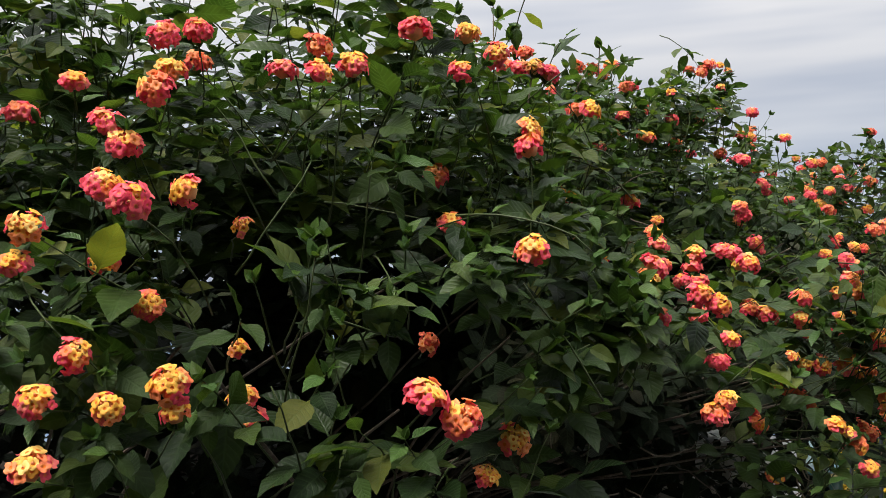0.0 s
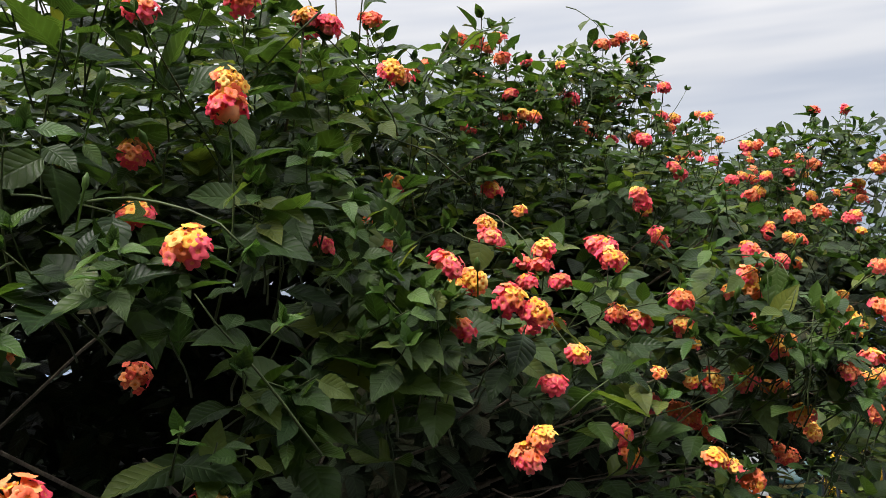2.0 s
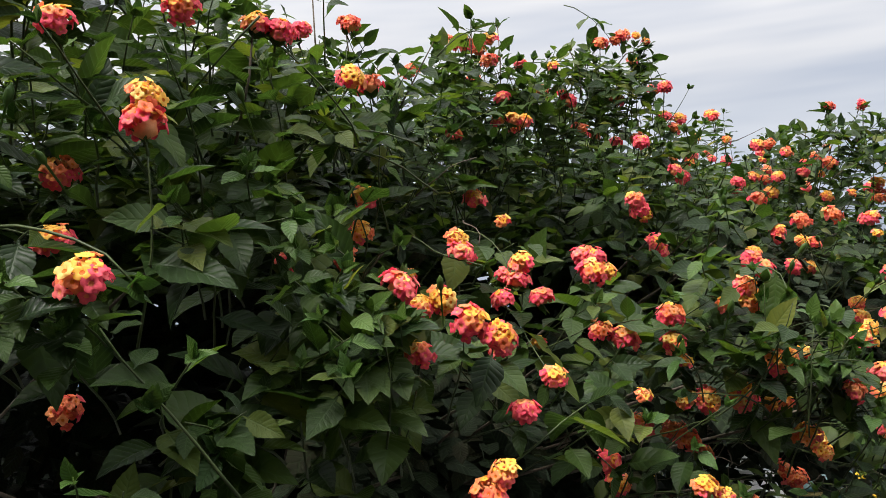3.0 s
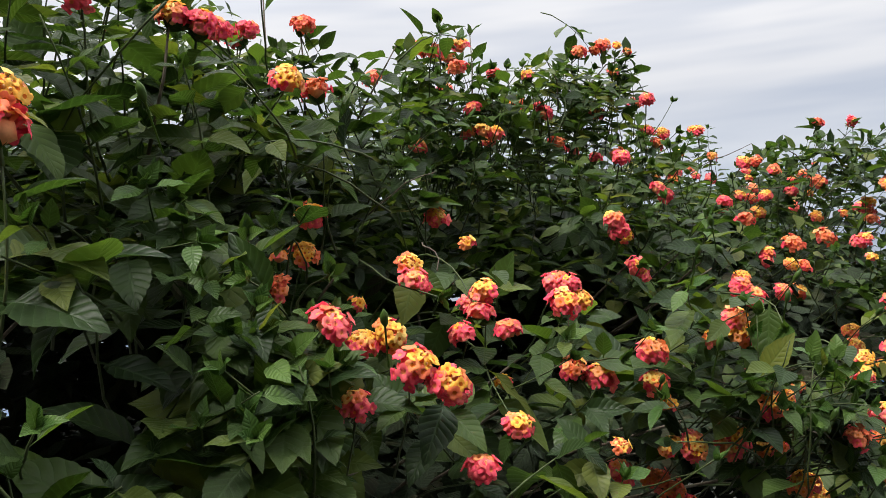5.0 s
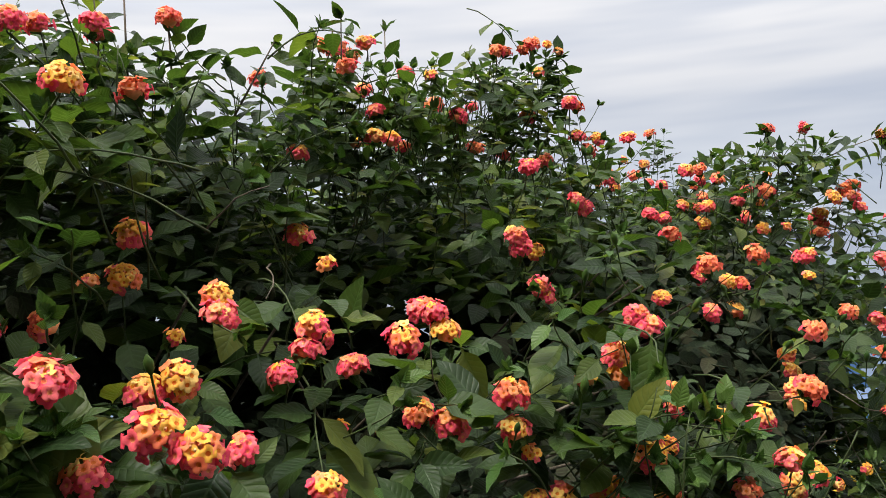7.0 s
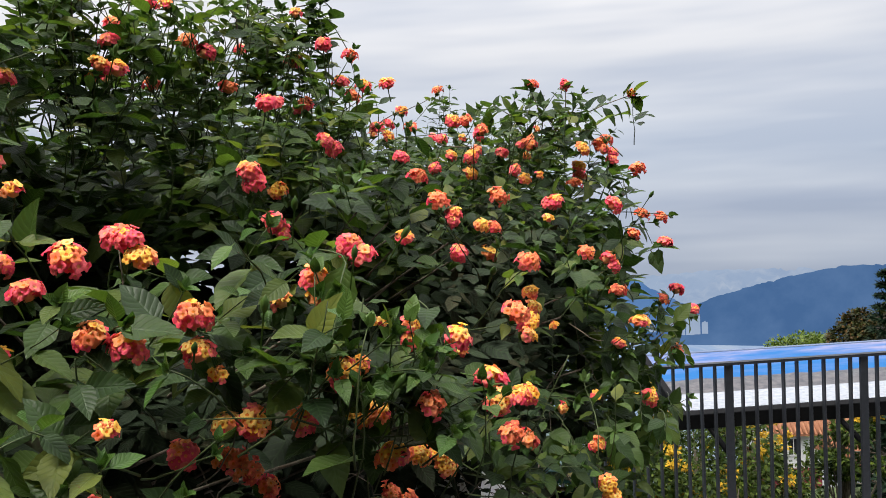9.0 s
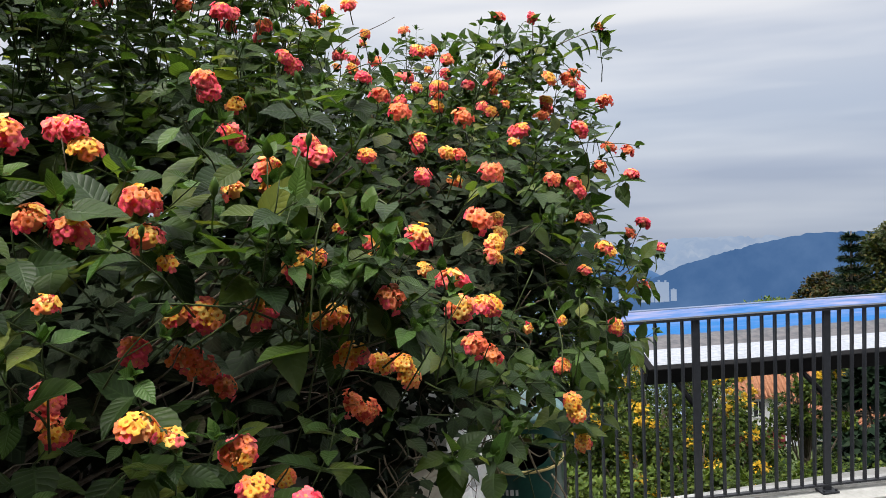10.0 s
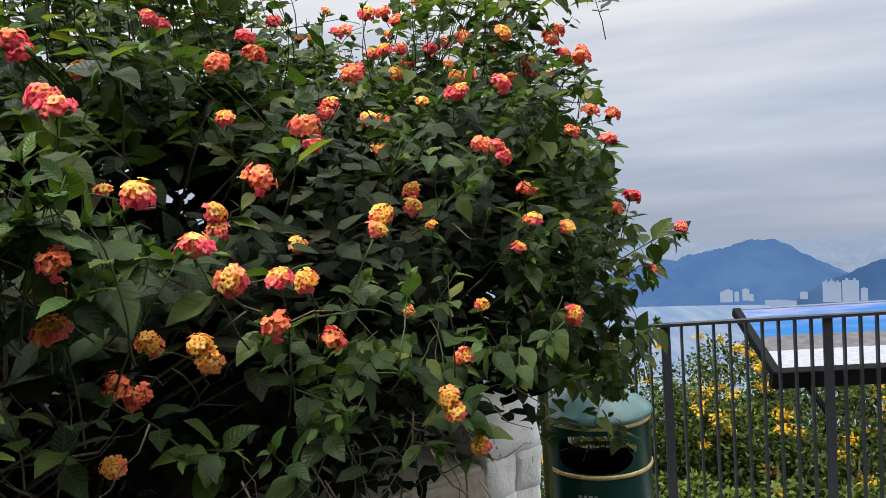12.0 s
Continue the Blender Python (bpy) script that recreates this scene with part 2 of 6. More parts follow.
TILE = surface("terracotta_tile", [(0.3, (0.12, 0.05, 0.03)), (0.5, (0.20, 0.085, 0.045)), (0.7, (0.28, 0.14, 0.08))], 1.2, 0.85)
MAROON = surface("maroon_wall", [(0.3, (0.12, 0.02, 0.025)), (0.7, (0.2, 0.04, 0.045))], 2, 0.8)
GLASSDARK = surface("dark_window", [(0.3, (0.01, 0.012, 0.015)), (0.7, (0.03, 0.035, 0.04))], 2, 0.15, bump=0)
# unseen terrace floor, made dark to cut light bounced up at the hedge
DARK_TERRACE = surface("darkened_terrace", [(0.3, (0.03, 0.03, 0.032)), (0.5, (0.05, 0.05, 0.052)), (0.7, (0.075, 0.075, 0.075))], 9, 0.9, bump=0.5, dist=0.004)
SLOPE = surface("wooded_slope", [(0.3, (0.02, 0.035, 0.012)), (0.5, (0.045, 0.065, 0.02)), (0.7, (0.07, 0.085, 0.03))], 0.6, 0.95, bump=0.6, dist=0.2)


def haze_painted_material(name, low, high, scale, strength=1.0, spots=None, along=1.0):
    """Plain self-glowing backdrop of far hills and town, with haze painted into the colour."""
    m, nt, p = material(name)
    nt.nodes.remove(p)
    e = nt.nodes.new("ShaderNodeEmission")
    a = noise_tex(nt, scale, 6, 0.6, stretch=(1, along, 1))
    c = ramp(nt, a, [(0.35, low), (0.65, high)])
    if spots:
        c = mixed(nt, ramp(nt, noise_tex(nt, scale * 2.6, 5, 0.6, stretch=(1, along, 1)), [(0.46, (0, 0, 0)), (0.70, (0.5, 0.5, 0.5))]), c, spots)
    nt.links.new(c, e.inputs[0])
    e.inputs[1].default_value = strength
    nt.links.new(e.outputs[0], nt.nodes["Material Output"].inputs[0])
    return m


# haze is in these colours: paler and bluer with distance, lit by emission
HILL_NEAR = haze_painted_material("hill_blue_haze", (0.050, 0.112, 0.245), (0.084, 0.158, 0.305), 0.004)
HILL_MID = haze_painted_material("hill_paler_haze", (0.070, 0.152, 0.328), (0.094, 0.189, 0.369), 0.004)
HILL_FAR = haze_painted_material("hazy_range", (0.238, 0.312, 0.443), (0.287, 0.361, 0.484), 0.003, spots=(0.39, 0.44, 0.52))
PLAIN = haze_painted_material("hazy_town_plain", (0.23, 0.335, 0.53), (0.33, 0.425, 0.57), 0.007, spots=(0.508, 0.541, 0.590), along=0.16)
TOWER = haze_painted_material("far_tower", (0.235, 0.305, 0.435), (0.285, 0.350, 0.460), 0.006)


def board_material():
    """Printed panorama: white caption strip, grey-brown hills, blue sky with clouds."""
    m, nt, p = material("printed_panorama")
    uv, sep = nt.nodes.new("ShaderNodeUVMap"), nt.nodes.new("ShaderNodeSeparateXYZ")
    uv.uv_map = "UVMap"
    nt.links.new(uv.outputs[0], sep.inputs[0])
    ridge = noise_tex(nt, 2.2, 4, 0.5, vec=uv.outputs[0], stretch=(9, 0.0, 0))
    v = math_node(nt, "ADD", sep.outputs["Y"], math_node(nt, "MULTIPLY_ADD", ridge, -0.10, 0.05))
    cloud = noise_tex(nt, 3.0, 5, 0.6, vec=uv.outputs[0], stretch=(1.6, 2.4, 1))
    skyc = ramp(nt, math_node(nt, "ADD", cloud, math_node(nt, "MULTIPLY_ADD", sep.outputs["Y"], 0.55, -0.42)), [(0.40, (0.010, 0.085, 0.24)), (0.55, (0.05, 0.105, 0.25)), (0.70, (0.17, 0.17, 0.26))])
    hill = ramp(nt, noise_tex(nt, 9, 5, 0.6, vec=uv.outputs[0], stretch=(6, 2, 1)), [(0.35, (0.06, 0.06, 0.07)), (0.65, (0.11, 0.105, 0.11))])
    white = ramp(nt, noise_tex(nt, 40, 3, 0.6, vec=uv.outputs[0], stretch=(2, 1, 1)), [(0.35, (0.205, 0.222, 0.255)), (0.65, (0.285, 0.30, 0.335))])
    c = mixed(nt, ramp(nt, v, [(0.50, (0, 0, 0)), (0.515, (1, 1, 1))]), hill, skyc)
    c = mixed(nt, ramp(nt, sep.outputs["Y"], [(0.262, (0, 0, 0)), (0.27, (1, 1, 1))]), white, c)
    nt.links.new(c, p.inputs["Base Color"])
    p.inputs["Roughness"].default_value = 0.55
    p.inputs["Specular IOR Level"].default_value = 0.12
    bumped(nt, p, noise_tex(nt, 8, 4), 0.1, 0.002)
    return m


BOARD = board_material()


# ---------------------------------------------------------------- mesh helpers
def part(name, bm, mat, parent=None, label=""):
    me = bpy.data.meshes.new(name)
    bm.to_mesh(me)
    bm.free()
    for mm in mat if isinstance(mat, (list, tuple)) else (mat,):
        me.materials.append(mm)
    ob = new(name, me)
    if parent is not None:
        ob.parent = parent
    return tagged(ob, label)


def raw(name, verts, faces, mat, parent=None, label="", smooth=True, uvs=None, idx=None):
    me = bpy.data.meshes.new(name)
    me.from_pydata(verts, [], faces)
    for mm in mat if isinstance(mat, (list, tuple)) else (mat,):
        me.materials.append(mm)
    if smooth:
        me.polygons.foreach_set("use_smooth", [True] * len(me.polygons))
    if idx is not None:
        me.polygons.foreach_set("material_index", idx)
    if uvs is not None:
        layer = me.uv_layers.new(name="UVMap")
        loops = np.empty(len(me.loops), dtype=np.int32)
        me.loops.foreach_get("vertex_index", loops)
        layer.data.foreach_set("uv", np.asarray(uvs, dtype=np.float32)[loops].ravel())
    me.update()
    ob = new(name, me)
    if parent is not None:
        ob.parent = parent
    return tagged(ob, label)


def thing(name, label, category, group="", kind="", at=(0, 0, 0)):
    ob = new(name)
    ob.location = at
    ob.empty_display_size = 0.1
    return tagged(ob, label, category, group, kind)


def box(bm, size, m, bevel=0.0, seg=1):
    r = bmesh.ops.create_cube(bm, size=1.0, matrix=m @ Matrix.Diagonal((*size, 1)))
    if bevel:
        es = list({e for v in r["verts"] for e in v.link_edges})
        bmesh.ops.bevel(bm, geom=es, offset=bevel, segments=seg, affect="EDGES", clamp_overlap=True)
    return r["verts"]


def tube_rings(points, radii, sides=5):
    """Vertices and faces of a tapered tube along points."""
    P = np.asarray(points, float)
    T = np.gradient(P, axis=0)
    T /= np.linalg.norm(T, axis=1)[:, None] + 1e-9
    ref = np.array((0.31, 0.2, 0.93)) if abs(T[0][2]) < 0.8 else np.array((0.9, 0.4, 0.1))
    A = np.cross(T, ref)
    A /= np.linalg.norm(A, axis=1)[:, None] + 1e-9
    B = np.cross(T, A)
    ang = np.arange(sides) * 2 * math.pi / sides
    V = P[:, None] + (A[:, None] * np.cos(ang)[None, :, None] + B[:, None] * np.sin(ang)[None, :, None]) * np.asarray(radii)[:, None, None]
    n = len(P)
    F = [(i * sides + j, i * sides + (j + 1) % sides, (i + 1) * sides + (j + 1) % sides, (i + 1) * sides + j) for i in range(n - 1) for j in range(sides)]
    F += [tuple(range(sides))[::-1], tuple((n - 1) * sides + j for j in range(sides))]
    return V.reshape(-1, 3), F


class Heap:
    """Gathers many small meshes into one."""

    def __init__(self):
        self.v, self.f, self.n, self.uv, self.idx = [], [], 0, [], []

    def add(self, v, f, mat=0, uv=None):
        self.v.append(np.asarray(v))
        self.f.extend(tuple(i + self.n for i in q) for q in f)
        self.n += len(v)
        self.idx.extend([mat] * len(f))
        if uv is not None:
            self.uv.append(uv)

    def make(self, name, mat, parent=None, label="", smooth=True):
        return raw(name, np.concatenate(self.v), self.f, mat, parent, label, smooth, np.concatenate(self.uv) if self.uv else None, self.idx)


def lathe(bm, profile, segments=40, skip=None):
    rings = []
    for r, z in profile:
        rings.append([bm.verts.new((r * math.cos(a), r * math.sin(a), z)) for a in (2 * math.pi * i / segments for i in range(segments))])
    for k in range(len(rings) - 1):
        for i in range(segments):
            if skip and skip(k, i):
                continue
            f = bm.faces.new((rings[k][i], rings[k][(i + 1) % segments], rings[k + 1][(i + 1) % segments], rings[k + 1][i]))
            f.smooth = True
    return rings


# ---------------------------------------------------------------- ground and distance
RAIL_Y = 4.80


def fall(x, y):
    """Height of the land: a paved terrace, a steep wooded slope past its edge, a plain far below."""
    d = max(y - (RAIL_Y + 0.25), 0, abs(x) - 9, -y - 9)
    if d <= 0:
        return -0.09
    if d < 0.05:
        return -0.5
    z = -0.7 - 0.30 * d - 0.004 * min(d, 60) ** 2 - 0.15 * max(d - 20, 0)
    if d > 3:
        z += 0.35 * noise.noise(Vector((x * 0.13, y * 0.13, 0.0)))
    return max(z, -530.0)


def build_ground():
    ys = [-4200, -900, -200, -60, -20, -9.05, -9, -4, 0, 2.5, 3.9, RAIL_Y + 0.25, RAIL_Y + 0.29] + [RAIL_Y + 0.4 + 0.9 * i for i in range(12)] + [20, 28, 40, 60, 100, 200, 400, 800, 1300, 1700, 2400, 4200]
    xs = [-4200, -900, -200, -60, -25, -14, -9.04, -9] + [-6 + 1.0 * i for i in range(15)] + [9, 9.04, 12, 16, 22, 35, 60, 130, 300, 800, 1700, 4200]
    V = [(x, y, fall(x, y)) for y in ys for x in xs]
    n = len(xs)
    F = [(j * n + i, j * n + i + 1, (j + 1) * n + i + 1, (j + 1) * n + i) for j in range(len(ys) - 1) for i in range(n - 1)]
    idx = []
    for f in F:
        c = sum((Vector(V[i]) for i in f), Vector()) / 4
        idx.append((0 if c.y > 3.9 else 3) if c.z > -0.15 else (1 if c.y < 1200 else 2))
    ob = raw("ground", V, F, (CONCRETE, SLOPE, PLAIN, DARK_TERRACE), smooth=False, idx=idx)
    tagged(ob, "grey terrace with a pale concrete edge above a wooded slope", "ground", kind="structure")


build_ground()


def light_blocker(name, x0, y0, x1, y1, h):
    """Unseen wall, added where the walk never looks, that blocks low sky light."""
    bm = bmesh.new()
    L = math.hypot(x1 - x0, y1 - y0)
    box(bm, (L, 0.3, h), pose((x0 + x1) / 2, (y0 + y1) / 2, h / 2 - 0.12, 0, 0, math.degrees(math.atan2(y1 - y0, x1 - x0))))
    tagged(part(name, bm, BLOCKER), "unseen plain dark wall added to keep low light off the hedge", "wall", kind="structure")


light_blocker("blocker_south", -6.0, -2.6, 6.0, -2.6, 6.6)
light_blocker("blocker_west", -6.0, -2.45, -6.0, 4.2, 4.4)
EYE0 = Vector((1.0, 0.5, 1.98))


def far_point(bearing, drop, dist):
    """A point at a bearing (degrees right of the y axis) and a dip below eye level (degrees)."""
    b = radians(bearing)
    return Vector((EYE0.x + dist * math.sin(b), EYE0.y + dist * math.cos(b), EYE0.z - dist * math.tan(radians(drop))))


def ridge(name, label, dist, profile, mat, rough, seed, front=0.9, base=-531):
    """A range of hills: bearings and dips of its crest, with a face that comes forward to the plain."""
    bs = np.arange(profile[0][0], profile[-1][0] + 0.01, 0.18)
    crest = np.interp(bs, [p[0] for p in profile], [p[1] for p in profile])
    V, rows = [], 9
    for k in range(rows):
        f = k / (rows - 1)
        for b, c in zip(bs, crest):
            wob = rough * (noise.noise(Vector((b * 1.1, seed, k * 0.35))) + 0.55 * noise.noise(Vector((b * 3.7, seed + 9, k * 0.6))) + 0.3 * noise.noise(Vector((b * 11.0, seed, 4))))
            top = far_point(b, c + (wob if k == 0 else 0), dist)
            foot = far_point(b, 0, dist * front)
            p = top.lerp(Vector((foot.x, foot.y, base)), f ** 1.15)
            p.z += dist * 0.012 * wob * math.sin(math.pi * f) * 4
            V.append(p)
    n = len(bs)
    F = [(k * n + i, (k + 1) * n + i, (k + 1) * n + i + 1, k * n + i + 1) for k in range(rows - 1) for i in range(n - 1)]
    tagged(raw(name, V, F, mat), label, "hill", kind="structure")


ridge("backdrop_far_range", "mountain range far across the valley, its haze painted pale", 4700, [(-60, 5.0), (-30, 4.6), (0, 4.4), (8, 4.6), (14, 4.3), (17, 4.4), (21, 5.0), (30, 4.4), (42, 4.5), (90, 4.4)], HILL_FAR, 0.25, 3.0)
ridge("backdrop_peak", "conical hill above the town, its haze painted blue", 4000, [(-40, 9.0), (6, 7.8), (12, 6.6), (14.9, 6.0), (16.5, 5.8), (18.7, 5.35), (20.0, 5.15), (20.9, 4.85), (21.8, 4.58), (22.4, 4.68), (23.3, 4.66), (24.2, 5.1), (25.6, 5.95), (27.3, 6.8), (29, 8.0), (33, 9.5), (50, 10)], HILL_MID, 0.2, 5.0, 0.83)
ridge("backdrop_long_hill", "wooded hill with a long crest, its haze painted dark blue", 3300, [(20, 10.5), (24.0, 9.0), (26.4, 7.6), (29.0, 6.4), (32.0, 5.5), (33.6, 5.05), (35.2, 4.72), (37.3, 4.22), (39.5, 4.2), (41, 4.2), (45, 4.3), (60, 4.4), (85, 5.0)], HILL_NEAR, 0.15, 8.0, 0.95)


def far_tower(bearing, dip, w, h, d=3050):
    foot = far_point(bearing, dip, d)
    bm = bmesh.new()
    u = d * radians(1)
    box(bm, (w * u, 30, h * u), pose(foot.x, foot.y, foot.z + h * u / 2, 0, 0, -bearing))
    box(bm, (w * u * 0.3, 20, h * u * 0.12), pose(foot.x, foot.y, foot.z + h * u * 1.05, 0, 0, -bearing))
    tagged(part("tower_block", bm, TOWER), "high-rise block in the far town, its haze painted pale", "building", "towers in the far town")


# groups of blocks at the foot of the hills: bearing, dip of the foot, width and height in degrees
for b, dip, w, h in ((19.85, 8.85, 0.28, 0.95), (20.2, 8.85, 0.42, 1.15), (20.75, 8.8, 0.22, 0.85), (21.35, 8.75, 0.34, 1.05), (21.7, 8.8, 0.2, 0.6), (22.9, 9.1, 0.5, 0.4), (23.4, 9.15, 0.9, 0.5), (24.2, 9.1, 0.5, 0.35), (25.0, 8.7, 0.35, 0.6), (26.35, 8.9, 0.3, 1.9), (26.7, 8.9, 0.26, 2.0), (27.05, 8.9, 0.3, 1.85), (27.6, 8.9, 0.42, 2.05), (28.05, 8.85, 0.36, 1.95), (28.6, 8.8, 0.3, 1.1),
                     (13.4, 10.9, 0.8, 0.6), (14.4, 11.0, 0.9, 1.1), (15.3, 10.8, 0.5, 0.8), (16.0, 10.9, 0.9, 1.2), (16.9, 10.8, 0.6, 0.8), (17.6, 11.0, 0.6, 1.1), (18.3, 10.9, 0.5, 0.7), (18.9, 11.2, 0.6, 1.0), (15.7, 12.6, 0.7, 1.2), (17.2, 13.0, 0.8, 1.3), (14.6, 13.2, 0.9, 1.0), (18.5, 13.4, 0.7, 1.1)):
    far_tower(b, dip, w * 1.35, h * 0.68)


# ---------------------------------------------------------------- terrace edge: kerb, railing
def rail_at(s):
    """Plan of the railing: s metres along it from the post nearest the bin; bends slightly towards the terrace."""
    return Vector((2.262 + s, 4.812 - 0.069 * s - 0.006 * max(s - 1.5, 0) ** 2, 0.0))


def rail_turn(s):
    d = rail_at(s + 0.05) - rail_at(s - 0.05)
    return math.degrees(math.atan2(d.y, d.x))


GAP, RAILTOP, KERBTOP = 0.868, 1.155, -0.035


def build_kerb():
    h = Heap()
    S = np.arange(-6.0, 6.61, 0.3)
    for a, b in zip(S[:-1], S[1:]):
        p, q = rail_at(a), rail_at(b)
        n = Vector((-(q - p).y, (q - p).x, 0)).normalized()
        V = [p - n * 0.15, q - n * 0.15, q + n * 0.15, p + n * 0.15]
        V = [Vector((v.x, v.y, -0.12)) for v in V] + [Vector((v.x, v.y, KERBTOP)) for v in V]
        h.add([tuple(v) for v in V], [(4, 5, 6, 7), (0, 1, 5, 4), (2, 3, 7, 6)])
    tagged(h.make("kerb", CONCRETE, smooth=False), "low pale concrete kerb under the railing", "kerb", kind="structure")
    k = Heap()
    for a, b in zip(S[:-1], S[1:]):
        p, q = rail_at(a), rail_at(b)
        n = Vector((-(q - p).y, (q - p).x, 0)).normalized()
        V = [p + n * 0.045, q + n * 0.045, q + n * 0.13, p + n * 0.13]
        k.add([(v.x, v.y, z) for z in (KERBTOP - 0.01, KERBTOP + 0.022) for v in V], [(4, 5, 6, 7), (0, 1, 5, 4), (2, 3, 7, 6)])
    tagged(k.make("kerb_edging", KERBWHITE, smooth=False), "chipped white-painted edging strip on the kerb", "kerb", kind="structure")


def build_railing():
    top = thing("railing", "charcoal-painted steel railing with slim upright bars", "railing", at=rail_at(0))
    o = top.location
    bm = bmesh.new()
    box(bm, (0.05, 0.018, RAILTOP - KERBTOP), pose(0, 0, (RAILTOP + KERBTOP) / 2), 0.002)
    post_me = part("post", bm, IRON, top)
    bm = bmesh.new()
    box(bm, (0.011, 0.030, RAILTOP - 0.012 - KERBTOP - 0.045), pose(0, 0, (RAILTOP - 0.012 + KERBTOP + 0.045) / 2), 0.0015)
    bar_me = part("bar", bm, IRON, top)
    bm = bmesh.new()
    box(bm, (0.115, 0.09, 0.012), pose(0, 0, KERBTOP + 0.008), 0.002)
    for dx in (-0.042, 0.042):
        bmesh.ops.create_cone(bm, cap_ends=True, segments=6, radius1=0.009, radius2=0.009, depth=0.012, matrix=pose(dx, -0.028, KERBTOP + 0.02))
    foot_me = part("foot_plate", bm, IRON, top)
    first = {"post": True, "bar": True, "foot": True}

    def put(master, key, s):
        m = Matrix.Translation(rail_at(s) - o) @ pose(0, 0, 0, 0, 0, rail_turn(s))
        if first[key]:
            first[key] = False
            ob = master
        else:
            ob = master.copy()
            scene.collection.objects.link(ob)
            ob.parent = top
        ob.matrix_basis = m

    for k in range(-6, 6):
        put(post_me, "post", k * GAP)
        put(foot_me, "foot", k * GAP)
        for i in range(1, 10):
            put(bar_me, "bar", (k + i / 10) * GAP)
    for nm, z, w, t in (("top_rail", RAILTOP, 0.048, 0.016), ("bottom_rail", KERBTOP + 0.055, 0.03, 0.012)):
        h = Heap()
        S = np.arange(-6 * GAP, 5.3 * GAP, GAP / 4)
        V, F = [], []
        for i, s in enumerate(S):
            p, a = rail_at(s), radians(rail_turn(s) + 90)
            n = Vector((math.cos(a), math.sin(a), 0)) * w / 2
            V += [tuple(Vector((c.x, c.y, zz)) - o) for c, zz in ((p - n, z - t), (p - n, z), (p + n, z), (p + n, z - t))]
            if i:
                F += [(4 * i - 4 + j, 4 * i - 4 + (j + 1) % 4, 4 * i + (j + 1) % 4, 4 * i + j) for j in range(4)]
        h.add(V, F)
        h.make(nm, IRON, top, smooth=False)


build_kerb()
build_railing()


# ---------------------------------------------------------------- panorama board behind the railing
def build_board():
    lower, upper = Vector((2.90, 4.93, 0.79)), Vector((2.90, 5.52, 1.075))
    along = Vector((1, -0.075, 0)).normalized()
    up = upper - lower
    depth = up.length
    up.normalize()
    nrm = along.cross(up).normalized()
    frame_m = Matrix((along, up, nrm)).transposed().to_4x4()
    board = thing("information_board", "tilted panorama board with printed sky and hills in a black frame", "sign", at=lower)
    m0 = frame_m
    W = 3.3
    V = [m0 @ Vector(c) for c in ((0.05, 0.05, 0.012), (W - 0.05, 0.05, 0.012), (W - 0.05, depth - 0.012, 0.012), (0.05, depth - 0.012, 0.012))]
    raw("printed_panel", [tuple(v) for v in V], [(0, 1, 2, 3)], BOARD, board, "printed panorama with blue sky and white strip", smooth=False, uvs=[(0, 0), (1, 0), (1, 1), (0, 1)])
    bm = bmesh.new()
    box(bm, (W, depth, 0.02), m0 @ pose(W / 2, depth / 2, -0.004), 0.003)
    part("backing", bm, BLACKFRAME, board)
    bm = bmesh.new()
    box(bm, (W, 0.05, 0.12), m0 @ pose(W / 2, 0.022, -0.042), 0.004)
    part("front_frame", bm, BLACKFRAME, board)
    for x in (0.024, W - 0.024):
        bm = bmesh.new()
        box(bm, (0.048, depth, 0.06), m0 @ pose(x, depth / 2, -0.008), 0.004)
        part("side_frame", bm, BLACKFRAME, board)
    bm = bmesh.new()
    box(bm, (W, 0.02, 0.04), m0 @ pose(W / 2, depth - 0.008, -0.004), 0.003)
    part("rear_frame", bm, EDGE, board, "blue-grey metal edge")
    # brackets that carry the board from the railing's posts
    for k in (1, 2, 3):
        p = rail_at(k * GAP)
        x = (p - lower).dot(along)
        bm = bmesh.new()
        box(bm, (0.045, depth * 0.85, 0.04), m0 @ pose(x, depth * 0.45, -0.034), 0.004)
        part("bracket", bm, BLACKFRAME, board)
        a, b = Vector((p.x, p.y + 0.03, 0.60)) - lower, m0 @ Vector((x - 0.04, depth * 0.5, -0.05))
        V, F = tube_rings([tuple(a), tuple(a.lerp(b, 0.5) - Vector((0, 0, 0.03))), tuple(b)], [0.018, 0.018, 0.018], 6)
        raw("strut", V, F, BLACKFRAME, board)


build_board()


